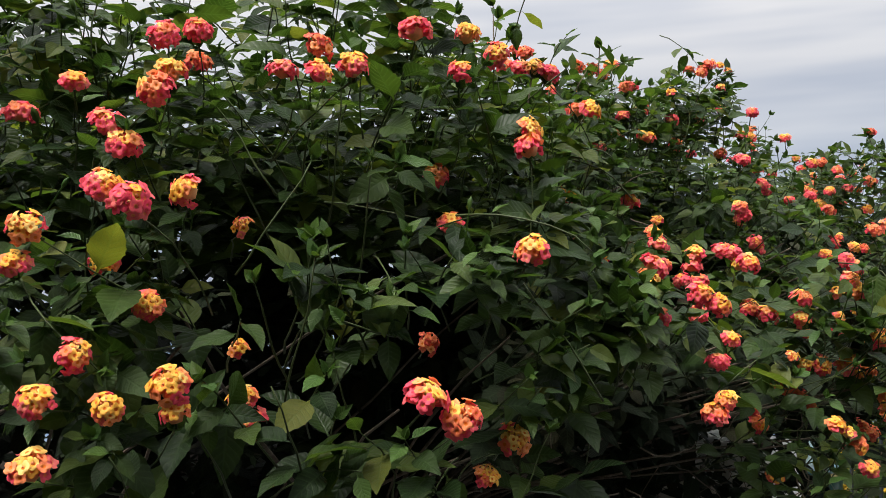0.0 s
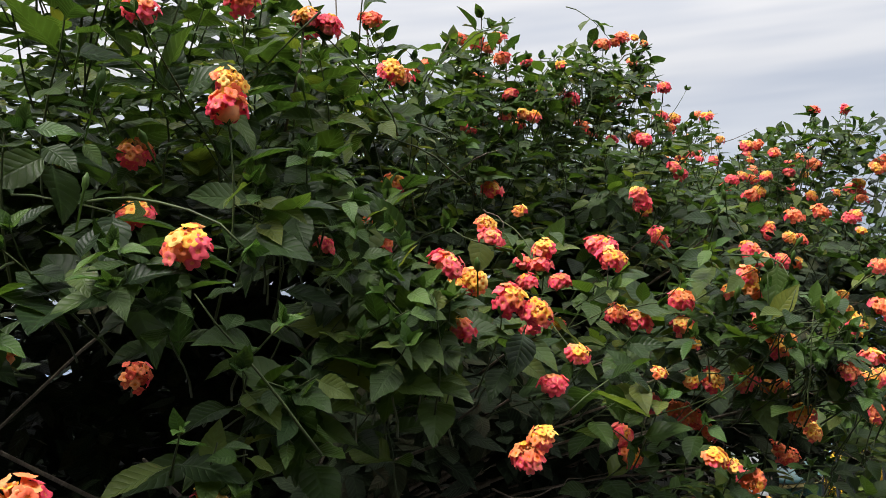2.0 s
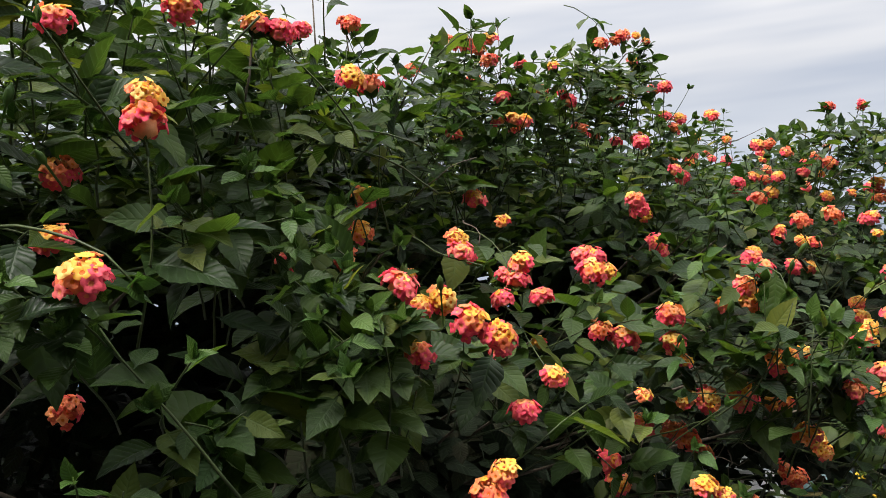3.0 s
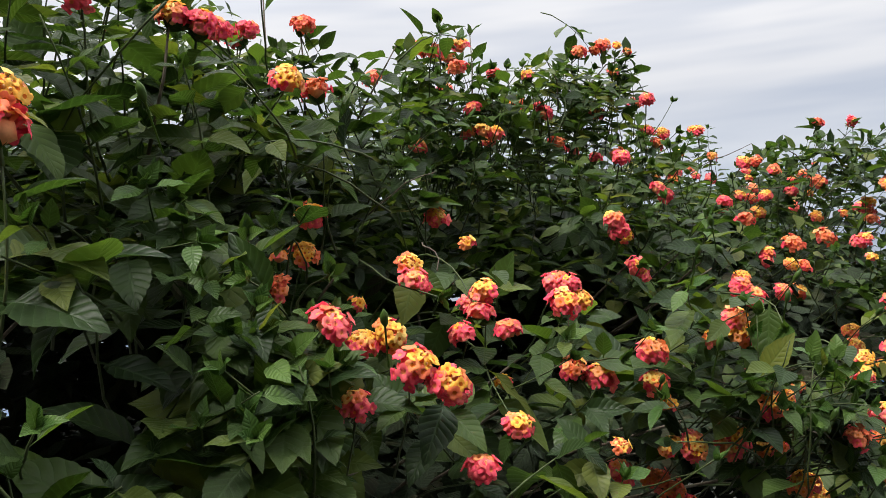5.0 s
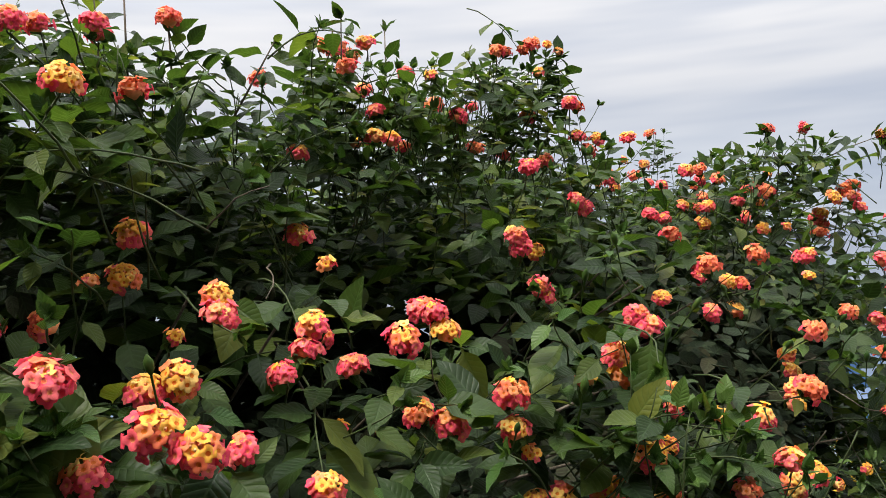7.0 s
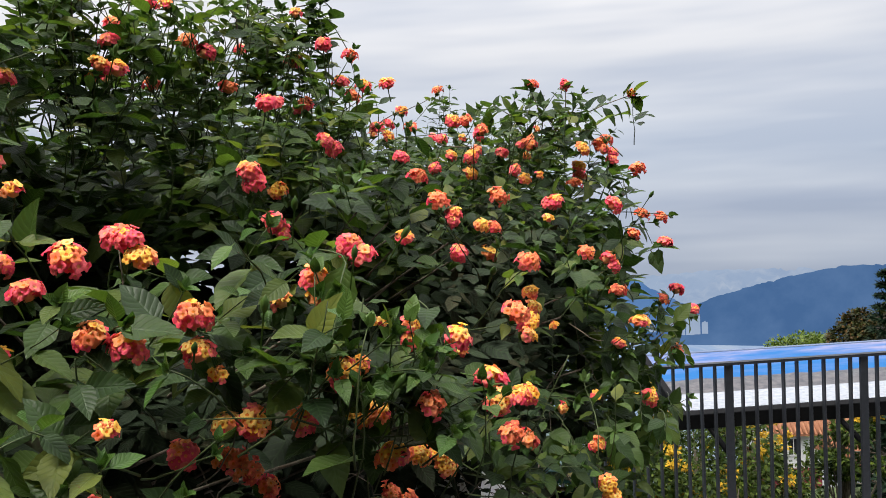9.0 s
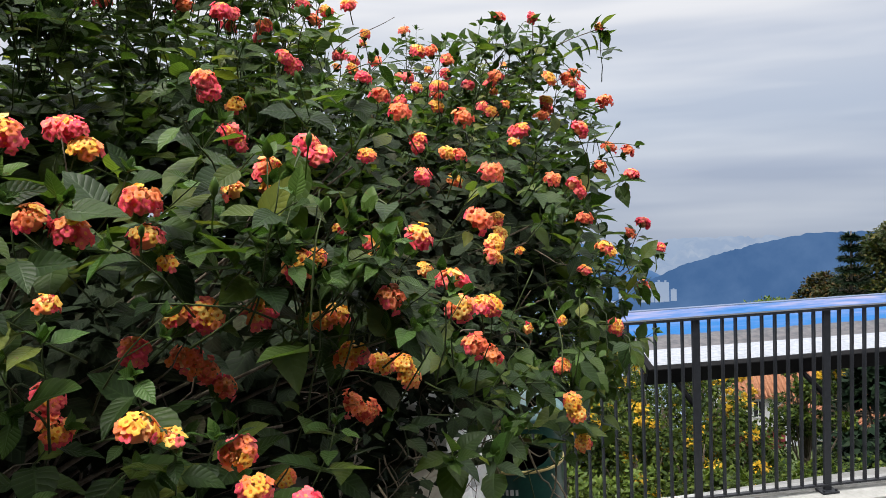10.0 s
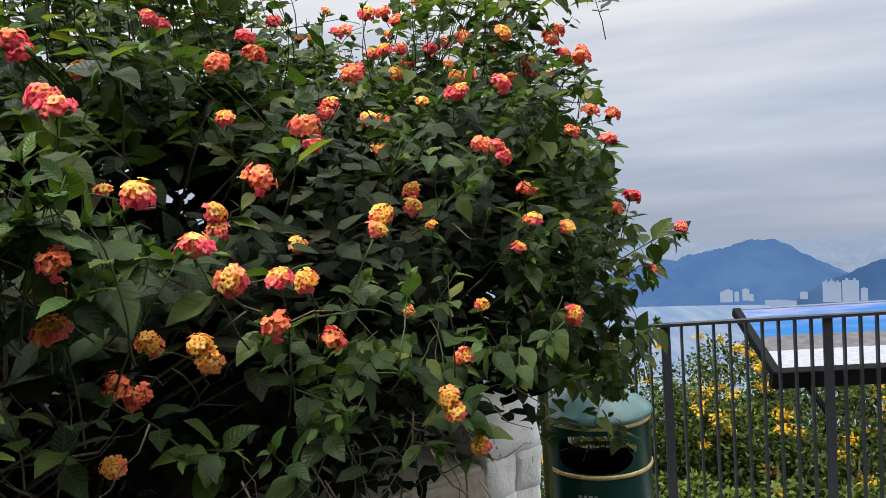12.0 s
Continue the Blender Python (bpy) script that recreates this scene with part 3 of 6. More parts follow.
# ---------------------------------------------------------------- litter bin
def build_bin():
    c = Vector((1.675, 3.85, -0.065))
    R = 0.222
    b = thing("litter_bin", "round bottle-green litter bin with domed lid and gold bands", "bin", at=c)
    seg = 336
    zs = [-0.025, -0.01, 0.0, 0.30, 0.72, 0.79] + [0.803 + 0.003 * i for i in range(70)] + [1.025, 1.055]

    def mouth(k, i):
        a = (i + 0.5) * 360 / seg
        face = abs((a - 256 + 180) % 360 - 180) / 42
        back = abs((a - 76 + 180) % 360 - 180) / 42
        zc = (zs[k] + zs[min(k + 1, len(zs) - 1)]) / 2
        return face ** 2.8 + (abs(zc - 0.925) / 0.079) ** 2.8 < 1 or back ** 2.8 + (abs(zc - 0.905) / 0.099) ** 2.8 < 1

    bm = bmesh.new()
    lathe(bm, [(R * 0.93, zs[0]), (R * 0.95, zs[1])] + [(R, z) for z in zs[2:]], seg, mouth)
    part("body", bm, BINGREEN, b)
    bm = bmesh.new()
    lathe(bm, [(0.002, 0.70), (R * 0.9, 0.70), (R * 0.94, 0.72), (R * 0.96, 0.798), (R * 0.985, 0.80), (R * 0.985, 0.69), (0.002, 0.69)], 40)
    part("liner", bm, BIN_SHADE, b, "inside of the bin, coloured near black for its shade")
    bm = bmesh.new()
    lathe(bm, [(R * 0.985, 1.045), (R * 1.05, 1.048), (R * 1.065, 1.056), (R * 1.05, 1.066), (R * 0.98, 1.08), (R * 0.82, 1.106), (R * 0.6, 1.127), (R * 0.35, 1.142), (R * 0.12, 1.15), (0.001, 1.151)], seg)
    part("lid", bm, LIDGREEN, b, "green domed lid, painted paler for the sky it reflects")
    for z in (1.034, 0.832, 0.11):
        bm = bmesh.new()
        lathe(bm, [(R * 0.99, z - 0.010), (R * 1.022, z - 0.007), (R * 1.028, z), (R * 1.022, z + 0.007), (R * 0.99, z + 0.010)], seg)
        part("band", bm, GOLD, b, "worn gold band")
    for k, (a0, w, z, hgt) in enumerate(((236, 4, 0.745, 0.026), (242, 3, 0.745, 0.026), (247, 4, 0.745, 0.026), (253, 3, 0.745, 0.026))):
        V = [((R + 0.003) * math.cos(radians(a)), (R + 0.003) * math.sin(radians(a)), zz) for zz in (z - hgt / 2, z + hgt / 2) for a in (a0, a0 + w)]
        raw("lettering_bar", V, [(0, 1, 3, 2)], KERBWHITE, b, "pale printed bar", smooth=False)
    V = [((R + 0.003) * math.cos(radians(a)), (R + 0.003) * math.sin(radians(a)), zz) for zz in (0.63, 0.69) for a in (238, 247, 256, 265)]
    raw("plate", V, [(0, 1, 5, 4), (1, 2, 6, 5), (2, 3, 7, 6)], LIDGREEN, b, "small faded notice plate", smooth=False)


build_bin()


# ---------------------------------------------------------------- planter wall under the hedge
WALL_END = Vector((1.315, 2.965, 0.0))
U = Vector((-0.8, -0.6, 0.0))
OUT = Vector((0.6, -0.8, 0.0))
WALLTOP = 1.15


def wall_m(u, n, z):
    """A frame on the wall: u metres from its end, n metres out of its face."""
    p = WALL_END + U * u + OUT * n
    return Matrix.Translation((p.x, p.y, z)) @ Matrix((-U, -OUT, Vector((0, 0, 1)))).transposed().to_4x4()


def build_wall():
    bm = bmesh.new()
    box(bm, (4.6, 0.26, WALLTOP - 0.11), wall_m(2.3, -0.15, (WALLTOP - 0.11) / 2 - 0.05))
    core = tagged(part("planter_wall", bm, MORTAR), "whitewashed stone planter wall with a rendered cap", "wall", kind="structure")
    bm = bmesh.new()
    r = box(bm, (4.42, 0.34, 0.115), wall_m(2.44, -0.14, WALLTOP - 0.0575), 0.012, 2)
    part("cap", bm, CAP, core, "stained beige rendered cap")
    rnd = random.Random(5)
    z = -0.09
    while z < WALLTOP - 0.13:
        hgt = min(rnd.uniform(0.09, 0.15), WALLTOP - 0.115 - z)
        u = 0.20
        while u < 4.0:
            w = rnd.uniform(0.12, 0.26)
            bm = bmesh.new()
            vs = box(bm, (w - 0.012, 0.05, hgt - 0.012), wall_m(u + w / 2, -0.008 + rnd.uniform(-0.006, 0.008), z + hgt / 2), 0.012)
            for v in bm.verts:
                v.co += OUT * (0.012 * noise.noise(v.co * 14)) + Vector((0, 0, 0.008 * noise.noise(v.co * 9 + Vector((3, 1, 2)))))
            part("stone", bm, WHITESTONE, core)
            u += w
        z += hgt
    # end pillar of tall, narrow rough stones
    pil = 0.22
    z = -0.09
    while z < WALLTOP + 0.12:
        hgt = rnd.uniform(0.10, 0.26)
        hgt = min(hgt, WALLTOP + 0.17 - z)
        cut = rnd.choice((0.0, rnd.uniform(0.08, 0.14)))
        for u, w in ((0.0, cut), (cut, pil - cut)):
            if w < 0.02:
                continue
            bm = bmesh.new()
            box(bm, (w + 0.004, 0.31 + rnd.uniform(-0.008, 0.008), hgt + 0.004), wall_m(u + w / 2, -0.135, z + hgt / 2), 0.006, 1)
            bmesh.ops.subdivide_edges(bm, edges=[e for e in bm.edges if e.calc_length() > 0.05], cuts=3, use_grid_fill=True)
            for v in bm.verts:
                v.co += OUT * (0.016 * noise.noise(v.co * 15) + 0.010 * noise.noise(v.co * 45)) - U * (0.010 * noise.noise(v.co * 17 + Vector((5, 5, 0))))
            for f in bm.faces:
                f.smooth = True
            part("stone", bm, WHITESTONE, core)
        z += hgt
    # soil bed behind the wall
    V = []
    for u in np.arange(-0.0, 4.7, 0.25):
        for k, (n, zz) in enumerate(((-0.26, WALLTOP - 0.06), (-0.6, WALLTOP), (-1.1, WALLTOP + 0.12), (-1.7, WALLTOP + 0.2), (-1.7, -0.12))):
            p = WALL_END + U * u + OUT * n
            V.append((p.x, p.y, zz + (0.05 * noise.noise(Vector((p.x * 3, p.y * 3, 0))) if k < 4 else 0)))
    n = 5
    rows = len(V) // n
    F = [(i * n + j, i * n + j + 1, (i + 1) * n + j + 1, (i + 1) * n + j) for i in range(rows - 1) for j in range(n - 1)]
    F.append(tuple(range(n)))
    F.append(tuple(range(len(V) - 1, len(V) - 1 - n, -1)))
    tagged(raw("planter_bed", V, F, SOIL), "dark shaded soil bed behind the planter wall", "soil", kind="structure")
    bm = bmesh.new()
    p = WALL_END - U * 0.045 + OUT * 0.0
    box(bm, (0.024, 0.024, 1.45), pose(p.x, p.y, 0.635, 0, 0, 36), 0.004)
    tagged(part("post", bm, MOSSY), "slim mossy post beside the end of the wall", "post")


build_wall()


# ---------------------------------------------------------------- leaves
def leaf_template(rows, cols, curl, fold, wave, twist=0.0):
    """A toothed oval blade, tip along +y, upper face +z, with a short stalk."""
    t = np.array(rows)
    half = np.interp(t, (-0.16, -0.02, 0.0, 0.06, 0.16, 0.28, 0.40, 0.55, 0.70, 0.84, 0.94, 1.0), (0.011, 0.010, 0.03, 0.13, 0.225, 0.282, 0.292, 0.262, 0.195, 0.11, 0.045, 0.002))
    s = np.linspace(-1, 1, cols)
    V, UV = [], []
    for i, (tt, hw) in enumerate(zip(t, half)):
        tooth = 1.0 + (0.045 if i % 2 else -0.03) * (0.04 < tt < 0.97)
        for ss in s:
            x = ss * hw * (tooth if abs(ss) == 1 else 1)
            z = fold * abs(ss) * hw - curl * max(tt, 0) ** 2 + wave * math.sin(tt * 9 + (1.3 if ss > 0 else 0)) * abs(ss) * hw + twist * tt * x
            V.append((x, tt, z - 0.1 * curl * min(tt, 0)))
            UV.append((0.5 + 0.5 * ss, max(tt, 0.0)))
    F = [(i * cols + j, i * cols + j + 1, (i + 1) * cols + j + 1, (i + 1) * cols + j) for i in range(len(t) - 1) for j in range(cols - 1)]
    return np.array(V), np.array(F), np.array(UV)


FINE = (-0.16, 0.0, 0.05, 0.10, 0.16, 0.22, 0.29, 0.36, 0.43, 0.50, 0.57, 0.64, 0.71, 0.78, 0.85, 0.92, 1.0)
MEDIUM = (-0.16, 0.0, 0.10, 0.20, 0.31, 0.43, 0.55, 0.67, 0.79, 0.90, 1.0)
COARSE = (-0.10, 0.06, 0.32, 0.68, 1.0)
PLAINEST = (0.0, 0.36, 1.0)
BENDS = ((0.16, 0.30, 0.10, 0.1), (0.28, 0.22, 0.14, -0.2), (0.10, 0.42, 0.08, 0.25), (0.36, 0.34, 0.12, 0.0), (0.20, 0.18, 0.2, -0.3), (0.05, 0.26, 0.12, 0.3))
SHAPES = [leaf_template(FINE, 5, c, f, w, tw) for c, f, w, tw in BENDS]
SHAPES_MID = [leaf_template(MEDIUM, 3, c, f, w, tw) for c, f, w, tw in BENDS]
SHAPES_LOW = [leaf_template(COARSE, 3, c, f, 0.05) for c, f in ((0.2, 0.3), (0.32, 0.2), (0.1, 0.4))]
SHAPES_DEEP = [leaf_template((0.0, 0.18, 0.62, 1.0), 2, c, 0.0, 0.0, tw) for c, tw in ((0.2, 0.2), (0.32, -0.3), (0.1, 0.4))]
SHAPES_FAR = [leaf_template(PLAINEST, 2, c, 0.0, 0.0, tw) for c, tw in ((0.2, 0.2), (0.32, -0.3), (0.1, 0.4))]


def leaf_pose(base, d, up, size, widen=1.0):
    d = d.normalized()
    side = d.cross(up)
    if side.length < 1e-3:
        side = d.cross(Vector((0.3, 0.9, 0.2)))
    side.normalize()
    n = side.cross(d)
    m = np.empty((3, 4))
    m[:, 0], m[:, 1], m[:, 2], m[:, 3] = np.array(side) * size * widen, np.array(d) * size, np.array(n) * size, np.array(base)
    return m


def joined_leaves(name, mats, shapes, mat, parent, label=""):
    """All blades in one mesh; mats are (pose, shape number)."""
    Vs, Fs, UVs, off = [], [], [], 0
    for k, (V, F, UV) in enumerate(shapes):
        M = np.array([m for m, s in mats if s % len(shapes) == k])
        if not len(M):
            continue
        W = np.einsum("mij,vj->mvi", M[:, :, :3], V) + M[:, None, :, 3]
        Vs.append(W.reshape(-1, 3))
        Fs.append((F[None] + (np.arange(len(M)) * len(V))[:, None, None] + off).reshape(-1, 4))
        UVs.append(np.tile(UV, (len(M), 1)))
        off += W.shape[0] * W.shape[1]
    V, F, UV = np.concatenate(Vs).astype(np.float32), np.concatenate(Fs).astype(np.int32), np.concatenate(UVs).astype(np.float32)
    me = bpy.data.meshes.new(name)
    me.vertices.add(len(V))
    me.vertices.foreach_set("co", V.ravel())
    me.loops.add(F.size)
    me.loops.foreach_set("vertex_index", F.ravel())
    me.polygons.add(len(F))
    me.polygons.foreach_set("loop_start", np.arange(0, F.size, 4, dtype=np.int32))
    me.polygons.foreach_set("use_smooth", np.ones(len(F), dtype=bool))
    me.uv_layers.new(name="UVMap").data.foreach_set("uv", UV[F.ravel()].ravel())
    me.materials.append(mat)
    me.update(calc_edges=True)
    ob = new(name, me)
    ob.parent = parent
    return tagged(ob, label, kind="stuff")


# ---------------------------------------------------------------- lantana flower heads
def floret_mesh(seed=0, r=0.0046):
    """One small corolla: sunken throat, four rounded lobes with notches between, a thin tube."""
    rnd = random.Random(seed)
    ring = 16
    V = [(0, 0, -0.0012)]
    for k, (rr, zz) in enumerate(((0.0014, -0.0002), (0.0029, 0.0009), (r, 0.0002))):
        for i in range(ring):
            a = 2 * math.pi * i / ring
            lobe = 1.0 if k == 0 else 1 + 0.04 * math.cos(4 * a) if k == 1 else 0.80 + 0.27 * abs(math.cos(2 * a)) ** 0.4
            q = rr * lobe * (1 if k < 2 else rnd.uniform(0.92, 1.06))
            V.append((q * math.cos(a), q * math.sin(a), zz + (0.0005 * math.cos(4 * a) + rnd.uniform(-0.0004, 0.0004) if k == 2 else 0)))
    for i in range(8):
        a = 2 * math.pi * i / 8
        V.append((0.0006 * math.cos(a), 0.0006 * math.sin(a), -0.0095))
    F, idx = [], []
    for i in range(ring):
        j = (i + 1) % ring
        F.append((0, 1 + i, 1 + j)), idx.append(1)
        for k in (0, 1):
            a = 1 + ring * k
            F.append((a + i, a + ring + i, a + ring + j, a + j)), idx.append(0)
    for i in range(8):
        j = (i + 1) % 8
        F.append((1 + 3 * ring + i, 1 + 3 * ring + j, 1 + (2 * j) % ring, 1 + 2 * i)), idx.append(0)
    return V, F, idx


PETALS = {"y": (YELLOW, THROAT), "o": (PEACH, THROAT), "p": (PINK, PEACH), "r": (RED, PEACH)}
FLORET = {}
for key, mm in PETALS.items():
    for s in range(3):
        V, F, idx = floret_mesh(seed=ord(key) * 7 + s)
        me = bpy.data.meshes.new("floret")
        me.from_pydata(V, [], F)
        for x in mm:
            me.materials.append(x)
        me.polygons.foreach_set("material_index", idx)
        me.polygons.foreach_set("use_smooth", [True] * len(F))
        me.update()
        FLORET[key, s] = me
COLORS = ["y", "o", "p", "r"]


def head_plan(kind, rnd):
    """Where the florets of a head sit and which colour each has."""
    n = {"m": 34, "p": 33, "y": 28, "r": 24, "s": 11}[kind]
    lim = {"m": 110, "p": 112, "y": 98, "r": 114, "s": 88}[kind]
    gap = rnd.uniform(0, 360)
    out = []
    for i in range(n):
        th = math.degrees(math.acos(1 - (i + 0.5) / n * (1 - math.cos(radians(lim)))))
        ph = i * 137.5 + rnd.uniform(-9, 9)
        x = th + rnd.uniform(-13, 13)
        if kind == "m":
            c = None if x < 6 else "y" if x < 40 else "o" if x < 58 else "p"
        elif kind == "p":
            c = "y" if x < 18 else "o" if x < 32 else "p"
        elif kind == "y":
            c = None if x < 8 else "y" if x < 58 else "o" if x < 84 else "p"
        elif kind == "r":
            c = rnd.choice("oor") if x < 70 else rnd.choice("prr")
        else:
            c = None if x < 15 else "y" if x < 60 else rnd.choice("op")
        if rnd.random() < 0.03 or (th > 60 and math.cos(radians(ph - gap)) > 0.75 and rnd.random() < 0.7):
            continue
        out.append((th + rnd.uniform(-5, 5), ph, c, rnd.uniform(0.85, 1.15)))
    return out


def head_pieces(kind, seed):
    """Core mesh data (buds, receptacle, stalk) and poses of the florets."""
    rnd = random.Random(seed)
    R = {"m": 0.0114, "p": 0.0112, "y": 0.0108, "r": 0.0114, "s": 0.0078}[kind]
    flat = rnd.uniform(0.74, 1.02)
    long = rnd.uniform(0.9, 1.2)
    core = Heap()
    bm = bmesh.new()
    bmesh.ops.create_icosphere(bm, subdivisions=1, radius=R * 0.78, matrix=Matrix.Translation((0, 0, -0.002)) @ Matrix.Diagonal((1, 1, flat, 1)))
    core.add([tuple(v.co) for v in bm.verts], [tuple(v.index for v in f.verts) for f in bm.faces], 1)
    bm.free()
    for i in range(12):
        th, ph = 7 + 34 * math.sqrt(i / 12), i * 137.5
        d = Vector((math.sin(radians(th)) * math.cos(radians(ph)), math.sin(radians(th)) * math.sin(radians(ph)), math.cos(radians(th))))
        p = d * R * 0.85
        p.z = p.z * flat
        v, f = tube_rings([p - d * 0.005, p + d * 0.0008, p + d * 0.0022, p + d * 0.003], [0.0006, 0.0011, 0.0012, 0.0003], 4)
        core.add(v, f, 1)
    florets = []
    for th, ph, c, k in head_plan(kind, rnd):
        if c is None:
            continue
        d = Vector((math.sin(radians(th)) * math.cos(radians(ph)), math.sin(radians(th)) * math.sin(radians(ph)), math.cos(radians(th))))
        p = d * R * (rnd.uniform(0.8, 1.42) if kind == "r" else rnd.uniform(0.84, 1.32))
        p.z *= flat
        p.x *= long
        q = (d + Vector((0, 0, 0.22)) + Vector((rnd.uniform(-0.32, 0.32), rnd.uniform(-0.32, 0.32), rnd.uniform(-0.15, 0.2)))).to_track_quat("Z", "Y").to_matrix().to_4x4()
        florets.append((c, rnd.randrange(3), Matrix.Translation(p) @ q @ pose(0, 0, 0, 0, 0, rnd.uniform(0, 72)) @ Matrix.Scale(k * rnd.uniform(0.9, 1.08), 4)))
    return core, florets


HEADS = {}
for kind in "mpyrs":
    for s in range(5):
        core, florets = head_pieces(kind, 100 * ord(kind) + s)
        whole = Heap()
        whole.v, whole.f, whole.n, whole.idx = list(core.v), list(core.f), core.n, list(core.idx)
        for c, k, m in florets:
            V, F, idx = floret_mesh(seed=ord(c) * 7 + k)
            whole.v.append(np.array([tuple(m @ Vector(v)) for v in V]))
            whole.f.extend(tuple(i + whole.n for i in f) for f in F)
            whole.n += len(V)
            ci = 2 + 2 * COLORS.index(c)
            whole.idx.extend(ci + i for i in idx)
        ob = whole.make("flower_head", [STEM, BUD] + [x for c in COLORS for x in PETALS[c]], smooth=True)
        joined = ob.data
        bpy.data.objects.remove(ob)
        ob = core.make("flower_head", [STEM, BUD], smooth=True)
        HEADS[kind, s] = (joined, ob.data, florets)
        bpy.data.objects.remove(ob)


# ---------------------------------------------------------------- the lantana hedge
HEDGE_OUT = Vector((0.33, -0.944, 0.0))
FX = (-1.5, -0.8, -0.35, -0.1, 0.04, 0.13, 0.28, 0.4, 0.5, 0.69, 0.84, 0.95, 1.05, 1.2, 1.35, 1.5, 1.62)
FY = (0.40, 0.56, 0.64, 0.66, 0.69, 0.76, 0.90, 1.0, 1.08, 1.16, 1.25, 1.40, 1.56, 1.68, 1.86, 2.06, 2.28)
TX = (-1.5, 0.0, 0.2, 0.35, 0.5, 0.65, 0.75, 0.9, 1.05, 1.2, 1.3, 1.42, 1.55, 1.62)
TZ = (2.60, 2.48, 2.38, 2.47, 2.44, 2.47, 2.37, 2.32, 2.33, 2.37, 2.34, 2.20, 1.97, 1.8)
BX = (-1.5, 0.3, 0.75, 0.95, 1.1, 1.3, 1.62)
BZ = (1.72, 1.80, 1.75, 1.70, 1.62, 1.66, 1.72)


def step(a, b, x):
    t = min(max((x - a) / (b - a), 0), 1)
    return t * t * (3 - 2 * t)


def face_y(x, z):
    """Plan position of the hedge's face: a ledge of sprays below, set back above."""
    ledge = step(0.12, 0.5, x) * (1 - step(0.95, 1.35, x))
    y = float(np.interp(x, FX, FY)) + (0.08 + 0.32 * ledge) * step(2.02, 2.22, z) + 0.55 * max(0, z - 2.2) + 0.5 * max(0, 1.78 - z)
    return y + 0.07 * noise.noise(Vector((x * 5, 3.1, z * 5)))


# pockets in the foliage that open into the dark inside: x, y, z, radius
POCKETS = [(-0.06, 0.80, 2.11, 0.095), (-0.10, 0.78, 1.98, 0.085), (0.07, 0.80, 1.92, 0.07), (0.16, 0.95, 1.86, 0.09), (-0.20, 0.72, 1.90, 0.06), (0.10, 0.98, 2.10, 0.08), (0.47, 1.33, 2.13, 0.065), (0.20, 1.12, 2.13, 0.09), (0.31, 1.20, 2.15, 0.05),
           (0.66, 1.28, 1.80, 0.11), (0.95, 1.62, 1.97, 0.07), (0.86, 1.60, 1.94, 0.09), (0.48, 1.25, 1.74, 0.16), (0.28, 1.02, 1.92, 0.09), (0.10, 0.90, 1.98, 0.09), (0.0, 0.95, 1.95, 0.09), (0.20, 0.95, 1.96, 0.07), (0.33, 1.0, 1.84, 0.09), (0.0, 0.75, 1.97, 0.07), (0.06, 0.78, 2.00, 0.06), (-0.14, 0.70, 1.94, 0.05), (-0.28, 0.7, 2.17, 0.04), (-0.17, 0.72, 2.04, 0.05), (-0.22, 0.7, 1.95, 0.05), (0.30, 1.20, 1.80, 0.12), (0.98, 1.60, 1.83, 0.06)]
POCKETS += [(-0.18, 0.71, 2.10, 0.04), (-0.11, 0.75, 2.14, 0.04), (-0.10, 0.70, 1.91, 0.04), (-0.07, 0.70, 1.94, 0.04), (-0.07, 0.70, 2.02, 0.04), (-0.07, 0.77, 2.16, 0.04), (-0.04, 0.77, 2.16, 0.05), (-0.03, 0.72, 2.05, 0.03), (0.05, 0.79, 2.13, 0.03), (0.06, 0.74, 1.98, 0.03), (0.08, 0.76, 1.97, 0.03), (0.10, 0.77, 2.02, 0.04), (0.13, 0.80, 2.04, 0.03), (0.15, 0.81, 1.95, 0.03), (0.17, 0.83, 1.89, 0.06), (0.20, 0.86, 1.93, 0.04), (0.22, 0.97, 2.14, 0.03), (0.26, 0.91, 1.94, 0.03), (0.26, 0.92, 1.91, 0.04), (0.28, 1.05, 2.13, 0.03), (0.29, 0.94, 1.91, 0.03), (0.31, 0.96, 1.97, 0.03)]
POCKETS += [(0.31, 1.15, 2.16, 0.03), (0.40, 1.17, 2.11, 0.04), (0.41, 1.20, 2.11, 0.05), (0.42, 1.26, 2.13, 0.05), (0.45, 1.11, 2.06, 0.02), (0.45, 1.24, 2.11, 0.04), (0.49, 1.10, 1.93, 0.03), (0.53, 1.13, 1.95, 0.02), (0.54, 1.23, 2.08, 0.03), (0.54, 1.32, 2.12, 0.03), (0.56, 1.14, 1.86, 0.03), (0.56, 1.18, 2.06, 0.03), (0.65, 1.18, 1.87, 0.04), (0.66, 1.18, 1.94, 0.02), (0.67, 1.19, 1.75, 0.06), (0.70, 1.20, 1.83, 0.03), (0.73, 1.21, 2.00, 0.02), (0.73, 1.22, 1.86, 0.04), (0.73, 1.23, 1.77, 0.06), (0.75, 1.23, 1.80, 0.06), (0.78, 1.25, 1.97, 0.02), (0.78, 1.25, 2.03, 0.03)]
